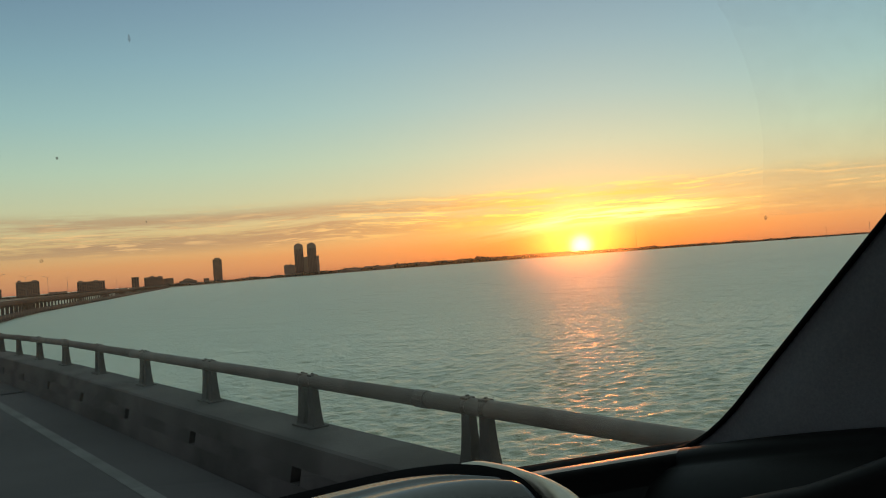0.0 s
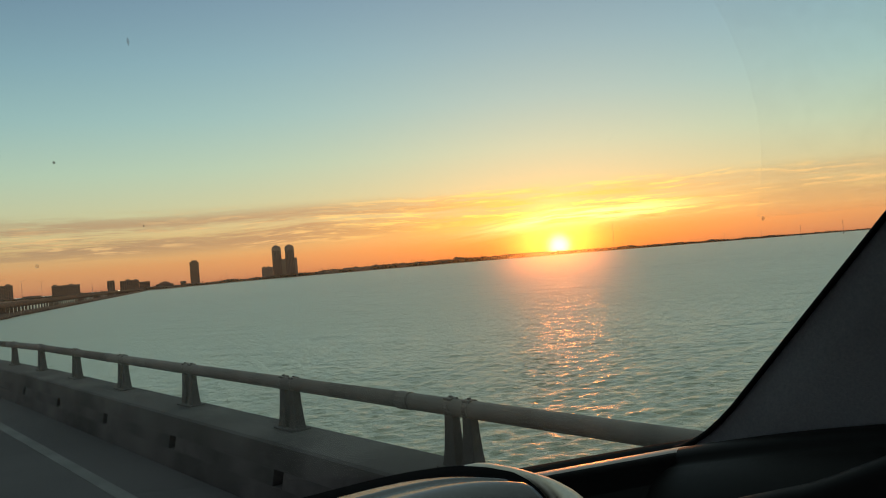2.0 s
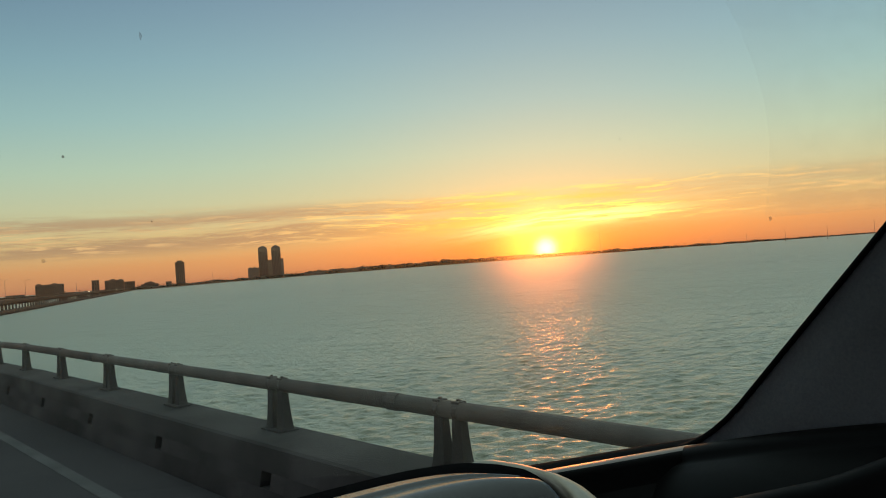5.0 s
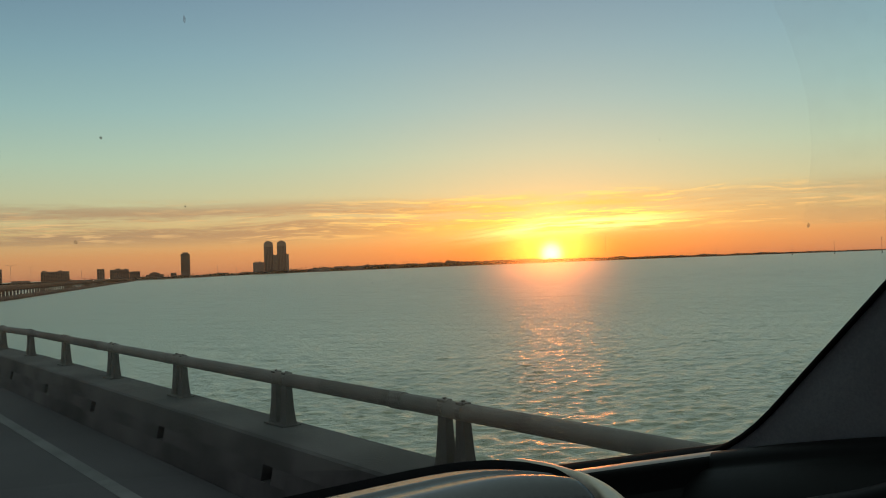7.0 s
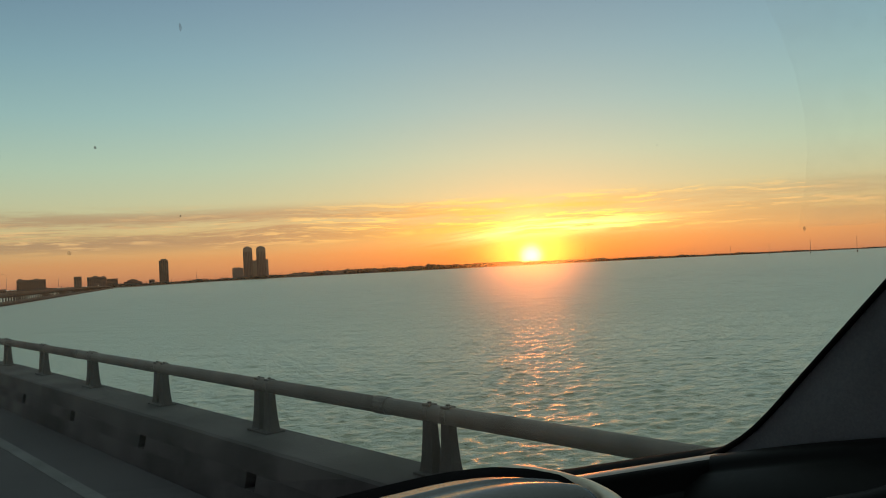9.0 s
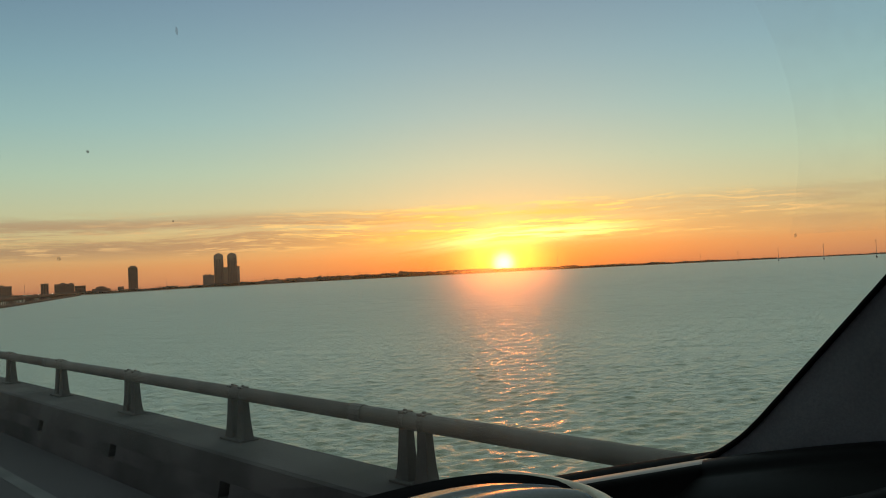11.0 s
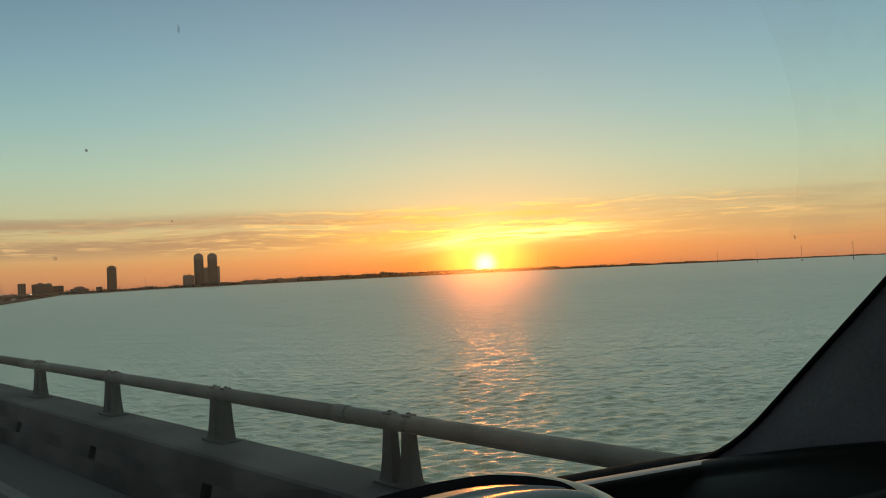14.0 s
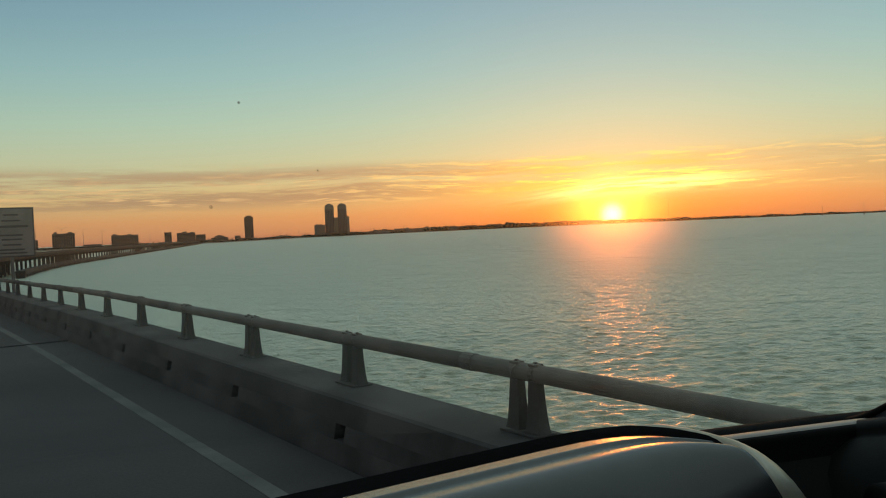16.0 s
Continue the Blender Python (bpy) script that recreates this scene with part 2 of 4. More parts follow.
JOINT = material("dark_joint_rubber", (.03, .03, .03), .8, vary=.2)
FOREST = material("far_shore_foliage", (.026, .026, .018), .95, vary=.4, grain=.05, stain=.01, bump=0)
SAND = material("shore_sand", (.20, .17, .12), .95, vary=.25, grain=.2, stain=.01, bump=0)
BUILD_A = material("pale_tower_plaster", (.21, .19, .17), .85, vary=.15, grain=.15, stain=.02, bump=0)
BUILD_B = material("brown_hotel_plaster", (.16, .135, .115), .85, vary=.18, grain=.15, stain=.02, bump=0)
DARK_GLASS = material("dark_window_glass", (.03, .035, .04), .25, vary=.2, grain=.1, stain=.02, bump=0)
STEEL = material("galvanised_pole_steel", (.20, .20, .19), .55, metal=.6, vary=.2, grain=6, stain=.8, bump=.15)
SIGN_FACE = material("pale_sign_sheet", (.24, .245, .24), .5, vary=.12, grain=3, stain=1.2, bump=.05)
# the warm metallic tint puts the low sun's glint into the black ledge's colour
LEDGE = material("glint_tinted_ledge", (.30, .25, .22), .34, metal=.6, vary=.15, grain=160, stain=5, bump=.03, depth=.0004, specular=1.0)
SIGN_BAR = material("faded_sign_lettering", (.085, .09, .095), .6, vary=.15, grain=8, stain=2, bump=0)
SIGNAL_CASE = material("old_yellow_signal_paint", (.16, .11, .03), .6, vary=.25, grain=12, stain=3, bump=.2)
SIGNAL_BLACK = material("black_visor_paint", (.015, .015, .015), .55, vary=.3, grain=12, stain=3, bump=.1)
LENS = material("unlit_amber_lens", (.20, .08, .01), .2, vary=.2, grain=60, stain=5, bump=.4)
DASH = material("black_soft_dash_vinyl", (.007, .007, .007), .5, vary=.2, grain=220, stain=4, bump=.15, depth=.0006, specular=.06)
DASH_GLOSS = material("polished_dark_dash_cover", (.018, .020, .022), .24, vary=.15, grain=160, stain=5, bump=.03, depth=.0004, specular=1.0)
DASH_RIM = material("matt_black_cover_rim", (.014, .014, .015), .85, vary=.2, grain=200, stain=5, bump=.15, depth=.0006, specular=.0)
TRIM_BAND = material("satin_grey_trim", (.62, .56, .45), .40, metal=.70, vary=.12, grain=120, stain=8, bump=.1, depth=.0005)
PILLAR_CLOTH = material("charcoal_pillar_cloth", (.22, .25, .26), .95, vary=.15, grain=400, stain=5, bump=.5, depth=.0008)
SEAL = material("black_rubber_seal", (.006, .006, .006), .8, vary=.2, grain=90, stain=6, bump=.2, depth=.0006, specular=.08)
BODY_PAINT = material("dark_grey_car_paint", (.035, .036, .04), .3, vary=.1, grain=30, stain=1, bump=.02)
CABIN = material("dark_cabin_lining", (.05, .05, .05), .95, vary=.15, grain=60, stain=3, bump=.2)
TYRE = material("tyre_rubber", (.02, .02, .02), .85, vary=.2, grain=40, stain=4, bump=.3)
GLASS = glass_material()
SPOT = film_material("dried_spot_film", 0.6, (.30, .26, .20))
DUST = film_material("windscreen_dust", 0.11, (.75, .75, .68))
BLOOM = bloom_material(0.085)
HEADLIGHT = lamp_material("lit_headlamp", (1.0, .86, .6), 14.0)
WATER = water_material()


# ---- building helpers ----
def mesh_of(name, bm, mat, smooth=False):
    me = bpy.data.meshes.new(name)
    bm.normal_update()
    bm.to_mesh(me)
    bm.free()
    me.materials.append(mat)
    if smooth:
        me.polygons.foreach_set("use_smooth", [True] * len(me.polygons))
    return me


def part(name, bm, mat, parent, label="", smooth=False):
    ob = new(name, mesh_of(name, bm, mat, smooth))
    ob.parent = parent
    return tagged(ob, label)


def thing(name, at, label, category, group="", kind=""):
    ob = new(name)
    ob.matrix_world = at
    ob.empty_display_size = 0.2
    return tagged(ob, label, category, group, kind)


def box(bm, x0, x1, y0, y1, z0, z1, bevel=0.0, m=None):
    made = bmesh.ops.create_cube(bm, size=1)["verts"]
    for v in made:
        v.co = Vector((x0 + (v.co.x + .5) * (x1 - x0), y0 + (v.co.y + .5) * (y1 - y0), z0 + (v.co.z + .5) * (z1 - z0)))
    if bevel:
        edges = {e for v in made for e in v.link_edges}
        made = bmesh.ops.bevel(bm, geom=list(edges), offset=bevel, segments=2, affect="EDGES", profile=.5)["verts"]
    if m is not None:
        for v in made:
            v.co = m @ v.co
    return bm


def tube(bm, a, b, r0, r1=None, sides=12, caps=True):
    a, b = Vector(a), Vector(b)
    r1 = r0 if r1 is None else r1
    turn = (b - a).to_track_quat("Z", "Y").to_matrix()
    rings = []
    for p, r in ((a, r0), (b, r1)):
        rings.append([bm.verts.new(p + turn @ Vector((r * math.cos(2 * math.pi * k / sides), r * math.sin(2 * math.pi * k / sides), 0))) for k in range(sides)])
    for k in range(sides):
        bm.faces.new((rings[0][k], rings[0][(k + 1) % sides], rings[1][(k + 1) % sides], rings[1][k]))
    if caps:
        bm.faces.new(rings[0][::-1])
        bm.faces.new(rings[1])
    return bm


def grid_faces(rows, closed=False):
    """Faces of a lattice of vertices, row by row."""
    out = []
    for a, b in zip(rows, rows[1:]):
        n = len(a)
        for k in range(n if closed else n - 1):
            out.append((a[k], a[(k + 1) % n], b[(k + 1) % n], b[k]))
    return out


# ---- the bridge's line ----
RAIL_X, BEND, RADIUS, TURN = 2.98, 30.0, 1430.0, radians(20.5)
ARC = RADIUS * TURN
DECK_S = np.array([-400, 15, 60, 120, 250, 450, 750, 1500, 2400.0])
DECK_Z = np.array([9.37, 9.37, 8.85, 8.2, 7.35, 7.1, 7.0, 6.6, 3.2])


def along(s, right=0.0, up=0.0):
    """A place on the bridge: s metres ahead of the car, right of the rail's line, above the roadway."""
    k = min(max((s - BEND) / RADIUS, 0), TURN)
    x, y = RAIL_X + RADIUS * (1 - math.cos(k)), min(s, BEND) + RADIUS * math.sin(k)
    rest = max(s - BEND - ARC, 0)
    x, y = x + rest * math.sin(k), y + rest * math.cos(k)
    return Vector((x + right * math.cos(k), y - right * math.sin(k), float(np.interp(s, DECK_S, DECK_Z)) + up))


def frame_at(s, right=0.0, up=0.0):
    """The pose on the bridge, its y along the roadway."""
    k = min(max((s - BEND) / RADIUS, 0), TURN)
    return Matrix.Translation(along(s, right, up)) @ Matrix.Rotation(-k, 4, "Z")


def steps(s0, s1, near=4.0, far=14.0):
    out, s = [], s0
    while s < s1:
        out.append(s)
        s += near if -20 < s < 200 else far
    return out + [s1]


def sweep(bm, profile, s0, s1, closed=True, stations=None):
    """A profile of (right, up) drawn along the bridge."""
    rows = [[bm.verts.new(along(s, r, u)) for r, u in profile] for s in (stations or steps(s0, s1))]
    for f in grid_faces(rows, closed):
        bm.faces.new(f)
    if closed:
        bm.faces.new(rows[0][::-1])
        bm.faces.new(rows[-1])
    return bm


# ---- water, shore ----
def make_water():
    """One round sheet out to the horizon, its cells growing with distance from the bridge, moved by wind waves."""
    r = np.concatenate([[.3, 1.5, 3.5, 6.0], 8 * 1.0050 ** np.arange(1287)])
    fine = np.arange(-48.0, 92.0, .27)
    az = np.radians(np.concatenate([fine, np.arange(92.0, 312.0, 4.0)]))
    rr, aa = np.meshgrid(r, az, indexing="ij")
    uu, vv = rr * np.sin(aa), rr * np.cos(aa)
    rng = np.random.default_rng(4)
    z = np.zeros_like(uu)
    wind = radians(46)
    cell = .0050 * rr
    open_water = np.clip(rr / 480, .12, 1)
    for length, height in ((26.0, .060), (17.0, .065), (11.0, .064), (7.5, .054), (5.4, .042), (4.2, .016), (3.4, .017), (2.8, .017), (2.3, .018), (1.9, .019), (1.6, .018), (1.35, .018), (1.15, .017), (1.0, .015), (.85, .013), (.7, .011)):
        for _ in range(3):
            a = wind + rng.normal(0, .58)
            kx, ky = 2 * math.pi / length * math.cos(a), 2 * math.pi / length * math.sin(a)
            w = np.sin(kx * uu + ky * vv + rng.uniform(0, 6.28) + .8 * np.sin(uu * .05 + vv * .031 + rng.uniform(0, 6)))
            z += height * (.55 * w + .16 * (w * w - .5)) * np.clip(2.2 - 3.8 * cell / length, 0, 1) * (open_water if length > 5 else 1)
    z = z * 1.3 * np.clip((3600 - rr) / 3000, 0, 1)
    me = bpy.data.meshes.new("water")
    n, m = uu.shape
    co = np.stack([uu - 1.6 * z * math.cos(wind), vv - 1.6 * z * math.sin(wind), z], -1).reshape(-1, 3)
    i = np.arange(n * m).reshape(n, m)
    nxt = np.roll(i, -1, axis=1)
    quads = np.stack([i[:-1], nxt[:-1], nxt[1:], i[1:]], -1).reshape(-1, 4)
    me.vertices.add(len(co))
    me.vertices.foreach_set("co", co.ravel())
    me.loops.add(quads.size)
    me.loops.foreach_set("vertex_index", quads.ravel())
    me.polygons.add(len(quads))
    me.polygons.foreach_set("loop_start", np.arange(0, quads.size, 4))
    me.polygons.foreach_set("use_smooth", np.ones(len(quads), bool))
    me.update(calc_edges=True)
    me.materials.append(WATER)
    tagged(new("water", me), "grey-green bay water with small wind ripples", "water", kind="structure")


make_water()

# azimuth from the car (degrees, clockwise from the roadway) and distance of the far shore
SHORE_AZ = np.array([-40, -10, 0, 8, 12, 16, 19, 21, 23.5, 26.5, 32, 38, 45, 52, 58, 64, 72, 80])
SHORE_D = np.array([1850, 1850, 1850, 1850, 1880, 1920, 2000, 2200, 2600, 2900, 3400, 3900, 4350, 4500, 4600, 4650, 4700, 4700])
# heights of trees and scrub along it
WOOD_AZ = np.array([-40, 8, 12, 18, 22, 24, 27, 29, 31, 34, 38, 42, 47, 52, 58, 64, 80])
WOOD_H = np.array([6, 6, 6.5, 8, 10, 12, 15, 20, 24, 26, 30, 29, 24, 19, 13, 9, 7])


def polar(a, d, z=0.0):
    return Vector((d * math.sin(radians(a)), d * math.cos(radians(a)), z))


def make_shore():
    bm = bmesh.new()
    rows = []
    for a in np.arange(-40, 80.1, 0.5):
        d = float(np.interp(a, SHORE_AZ, SHORE_D)) * (1 + .006 * math.sin(a * 3.1) + .004 * math.sin(a * 7.7))
        rows.append([bm.verts.new(polar(a, d + e, z)) for e, z in ((-14, -.6), (0, .9), (20, 2.0), (max(200, 2720 - d), 3.0), (max(215, 2735 - d), -.6))])
    for f in grid_faces(rows):
        bm.faces.new(f)
    tagged(new("ground", mesh_of("ground", bm, SAND)), "low sandy far shore of the bay", "ground", kind="structure")
    rng = random.Random(7)
    bm = bmesh.new()
    a = -38.0
    while a < 79:
        d = float(np.interp(a, SHORE_AZ, SHORE_D))
        h = float(np.interp(a, WOOD_AZ, WOOD_H))
        for _ in range(2):
            hh = h * rng.uniform(.6, 1.0) * (0.75 + .35 * noise.noise((a * .9, 0, 3)))
            p = polar(a + rng.uniform(-.06, .06), d + rng.uniform(24, 120), 1.5)
            r = rng.uniform(4, 9) * (.6 + h / 25)
            made = bmesh.ops.create_icosphere(bm, subdivisions=1, radius=1)["verts"]
            for v in made:
                k = 1 + .45 * noise.noise(v.co * 2 + p * .05)
                v.co = p + Vector((v.co.x * r * k, v.co.y * r * k, hh * .5 + v.co.z * hh * .55 * k))
        if rng.random() < .22:      # a bare palm above the scrub
            p = polar(a, d + 30, 1.5)
            hh = h * rng.uniform(.85, 1.12)
            tube(bm, p, p + Vector((0, 0, hh)), .5, .35, 5)
            for j in range(6):
                q = 6.283 * j / 6 + rng.random()
                tip = p + Vector((math.cos(q) * 3, math.sin(q) * 3, hh - 1.2))
                top = p + Vector((0, 0, hh + .6))
                side = Vector((-math.sin(q), math.cos(q), 0)) * .7
                bm.faces.new([bm.verts.new(c) for c in (top, tip + side, tip - side)])
        a += 0.085 * (1.0 if a > 12 else 2.0)
    tagged(new("far_woods", mesh_of("far_woods", bm, FOREST)), "dark line of scrub and palms along the far shore", "woods", kind="stuff")


make_shore()


# ---- skyline ----
def slab_storeys(bm, w, d, z0, z1, step=3.4):
    z = z0 + step
    while z < z1 - .5:
        box(bm, -w / 2 - .5, w / 2 + .5, -d / 2 - .5, d / 2 + .5, z - .25, z + .25)
        z += step


def building(name, a, dist, width, height, label, depth=22.0, mat=None, crown=()):
    """A far block with storey ledges, a set-back roof parapet and roof boxes."""
    b = thing(name, Matrix.Translation(polar(a, dist, 1.6)) @ Matrix.Rotation(-radians(a), 4, "Z"), label, "building", "skyline buildings")
    mat = mat or BUILD_B
    bm = bmesh.new()
    box(bm, -width / 2, width / 2, -depth / 2, depth / 2, 0, height)
    part("wall", bm, mat, b)
    bm = bmesh.new()
    slab_storeys(bm, width, depth, 0, height)
    tagged(part("floor_ledges", bm, mat, b), kind="stuff")
    bm = bmesh.new()
    n = max(3, int(width / 5))
    for k in range(n):
        x = -width / 2 + (k + .5) * width / n
        z = 1.2
        while z < height - 2.6:
            box(bm, x - width / n * .32, x + width / n * .32, -depth / 2 - .12, -depth / 2 + .1, z, z + 1.9)
            z += 3.4
    tagged(part("windows", bm, DARK_GLASS, b), kind="stuff")
    for x0, x1, h in crown:
        bm = bmesh.new()
        box(bm, x0 * width, x1 * width, -depth * .3, depth * .3, height, height + h)
        part("roof_box", bm, mat, b)
    return b


def twin_tower():
    """Two tall flats with barrel-vaulted tops, a lower block between and beside them, and a podium wing."""
    base = polar(26.52, 3000, 1.6)
    b = thing("twin_tower_block", Matrix.Translation(base) @ Matrix.Rotation(-radians(26.5), 4, "Z"),
              "pair of pale high-rise towers with rounded tops beside the shore", "building", "skyline buildings")
    for cx in (-22.5, 22.0):
        bm = bmesh.new()
        w, top = 31.0, 100.0
        box(bm, cx - w / 2, cx + w / 2, -14, 14, 0, top)
        rows = []
        for y in (-14, 14):
            rows.append([bm.verts.new((cx + (w / 2) * math.cos(q), y, top + 11.5 * math.sin(q) ** .8 if q > .001 and q < 3.14 else top)) for q in np.linspace(math.pi, 0, 15)])
        for f in grid_faces(rows):
            bm.faces.new(f)
        bm.faces.new(rows[0][::-1])
        bm.faces.new(rows[1])
        box(bm, cx - 5, cx + 5, -6, 6, top + 10.5, top + 13)
        tower = part("tower", bm, BUILD_A, b)
        bm = bmesh.new()
        z = 3.4
        while z < top:
            box(bm, cx - w / 2 - .6, cx + w / 2 + .6, -14.8, 14.6, z - .3, z + .3)
            z += 3.2
        tagged(part("balcony_slabs", bm, BUILD_A, tower), kind="stuff")
        bm = bmesh.new()
        for k in range(6):
            for j in range(29):
                x = cx - w / 2 + (k + .5) * w / 6
                box(bm, x - 1.7, x + 1.7, -14.15, -13.9, 1.0 + j * 3.2, 3.0 + j * 3.2)
        tagged(part("windows", bm, DARK_GLASS, tower), kind="stuff")
    bm = bmesh.new()
    box(bm, -8, 7, -11, 11, 0, 64)
    box(bm, 36.6, 46, -11, 11, 0, 66)
    slab_storeys(bm, 14, 22, 0, 63)
    part("linking_block", bm, BUILD_A, b)
    bm = bmesh.new()
    box(bm, -76, -39, -12, 12, 0, 40)
    box(bm, -70, -64, -6, 6, 40, 43)
    box(bm, -56, -50, -6, 6, 40, 44)
    part("podium_wing", bm, BUILD_A, b)


twin_tower()
building("slab_tower", 20.8, 2520, 25, 66, "dark slender tower with a flared roof slab", 22, BUILD_B, ((-.30, .32, 4.5),))
building("hotel_block", 9.55, 2250, 50, 36, "broad dark hotel block with roof boxes", 24, BUILD_B, ((-.42, -.28, 4), (.2, .4, 3)))
building("hotel_block", 13.1, 2300, 64, 27, "long low dark hotel block", 22, BUILD_B, ((-.45, -.3, 3), (.1, .25, 2.5)))
building("flats", 15.7, 2350, 18, 30, "narrow mid-rise block of flats", 16, BUILD_B)
building("hotel_block", 16.8, 2350, 46, 27, "stepped brown hotel block", 22, BUILD_B, ((-.2, .05, 3), (.25, .4, 2)))
building("flats", 17.7, 2360, 26, 21, "low brown block of flats", 18, BUILD_B)
building("beach_hall", 18.9, 2380, 44, 11, "low hall with a curved roof", 20, BUILD_B, ((-.3, .3, 4), (-.15, .15, 6)))
building("flats", 20.05, 2420, 15, 14, "small dark block beside the tall tower", 14, BUILD_B)
building("flats", 7.7, 2200, 32, 22, "dark apartment block with a roof box", 20, BUILD_B, ((-.2, .1, 3),))
building("flats", 6.4, 2150, 34, 12, "low flat-roofed dark block", 18, BUILD_B)
building("flats", 11.2, 2250, 40, 7, "low sheds by the shore", 18, BUILD_B)
building("shore_hall", 29.4, 3150, 80, 10, "long low hall beside the towers", 20, BUILD_A)
building("shore_hall", 31.3, 3350, 120, 13, "long low hall with an arched end", 20, BUILD_A, ((-.45, -.2, 4),))
building("shore_hall", 34.0, 3600, 90, 15, "flat-roofed hall above the trees", 20, BUILD_B)
building("shore_hall", 42.9, 4250, 210, 21, "long flat-roofed shed above the far trees", 30, BUILD_B)


def arch_bridge(a, dist, span, rise):
    """A small arched bridge between the shore halls."""
    b = thing("arch_bridge", Matrix.Translation(polar(a, dist, 1.6)) @ Matrix.Rotation(-radians(a), 4, "Z"), "small pale arched bridge on the far shore", "bridge")
    bm = bmesh.new()
    rows = []
    for k in range(17):
        x = span * (k / 16 - .5)
        z = 9 + rise * (1 - (2 * k / 16 - 1) ** 2)
        rows.append([bm.verts.new(p) for p in ((x, -3, z), (x, 3, z), (x, 3, z - 2.4), (x, -3, z - 2.4))])
    for f in grid_faces(rows, True):
        bm.faces.new(f)
    part("arch", bm, BUILD_A, b)
    for k in (0, 4, 12, 16):
        x, z = span * (k / 16 - .5), 9 + rise * (1 - (2 * k / 16 - 1) ** 2)
        part("pier", box(bmesh.new(), x - 1.2, x + 1.2, -2.5, 2.5, 0, z - 1), BUILD_A, b)


arch_bridge(32.5, 3350, 75, 9)


def utility_pole(a, dist, height):
    p = thing("transmission_pole", Matrix.Translation(polar(a, dist, -.5)) @ Matrix.Rotation(radians(-a + 30), 4, "Z"),
              "tall thin transmission pole standing in the bay", "pole", "transmission poles")
    part("shaft", tube(bmesh.new(), (0, 0, 0), (0, 0, height), .50, .30, 8), STEEL, p)
    part("footing", tube(bmesh.new(), (0, 0, 0), (0, 0, 4.0), 1.5, 1.4, 8), CONCRETE, p)
    for z in (height - 3, height - 8):
        part("crossarm", box(bmesh.new(), -2.6, 2.6, -.2, .2, z, z + .35), STEEL, p)


for k, (a, d) in enumerate(((71.0, 1700), (68.0, 1880), (65.1, 2120), (62.5, 2450), (60.1, 2850), (57.8, 3350), (55.6, 3950))):
    utility_pole(a, d, 37.0)
mast = thing("radio_mast", Matrix.Translation(polar(48.6, 4440, 1)), "thin lattice radio mast far beyond the shore", "mast")
part("lattice", tube(bmesh.new(), (0, 0, 0), (0, 0, 135), .9, .7, 4), STEEL, mast)
for a, d, h in ((22.8, 2750, 34), (14.6, 2350, 30), (24.0, 2850, 26)):
    m2 = thing("radio_mast", Matrix.Translation(polar(a, d, 1)), "thin mast behind the shore", "mast")
    part("lattice", tube(bmesh.new(), (0, 0, 0), (0, 0, h), .5, .3, 4), STEEL, m2)


# ---- bridge ----
LEFT = -10.5
END = 2350.0
bm = sweep(bmesh.new(), [(-.42, 0), (LEFT + .4, 0), (LEFT + .4, -.10), (-.42, -.10)], -220, END)
road = tagged(new("road", mesh_of("road", bm, ASPHALT)), "dark worn roadway across the bridge", "road", kind="structure")
bm = sweep(bmesh.new(), [(-1.08, .004), (-.96, .004), (-.96, -.02), (-1.08, -.02)][::-1], -220, 900)
part("edge_line", bm, ROAD_PAINT, road, "worn white edge line")
for s in np.arange(-28, 220, 18.0):
    bm = sweep(bmesh.new(), [(-.43, .006), (-9.6, .006), (-9.6, -.02), (-.43, -.02)], s + 7.6, s + 7.65, stations=[s + 7.6, s + 7.65])
    part("expansion_joint", bm, JOINT, road, "dark thin expansion joint")

bm = sweep(bmesh.new(), [(.35, -.104), (LEFT - .35, -.104), (LEFT - .35, -.55), (LEFT + 2, -.75), (-2, -.75), (.35, -.55)], -220, END)
deck = tagged(new("bridge_deck", mesh_of("bridge_deck", bm, DECK_CONCRETE)), "grey concrete deck slab of the causeway", "bridge", kind="structure")
bm = bmesh.new()
for r in np.linspace(-1.2, LEFT + 1.2, 4):
    sweep(bm, [(r - .25, -.752), (r + .25, -.752), (r + .25, -1.5), (r - .25, -1.5)], -60, END)
part("girders", bm, DECK_CONCRETE, deck)
for s in np.arange(-40, 700, 12.0):
    bm = box(bmesh.new(), LEFT + .2, -.2, -.55, .55, -1.0 - 1.55, -1.552)
    cap = part("pier_cap", bm, DECK_CONCRETE, deck)
    cap.matrix_world = frame_at(s)
    for r in (-1.4, -5.2, -9.1):
        pile = part("pile", tube(bmesh.new(), (r, 0, -2.55), (r, 0, -along(s).z - 1.5), .4, .4, 10), DECK_CONCRETE, cap)
bm = bmesh.new()
for s in np.arange(704, END, 12.0):
    m = frame_at(s)
    box(bm, LEFT + .2, -.2, -.55, .55, -2.55, -1.5, m=m)
    for r in (-1.4, -9.1):
        tube(bm, m @ Vector((r, 0, -2.5)), m @ Vector((r, 0, -along(s).z - 1.2)), .4, .4, 6)
tagged(part("far_piers", bm, DECK_CONCRETE, deck), kind="stuff")

# the old low fishing pier beside the causeway
PIER_R = 7.5


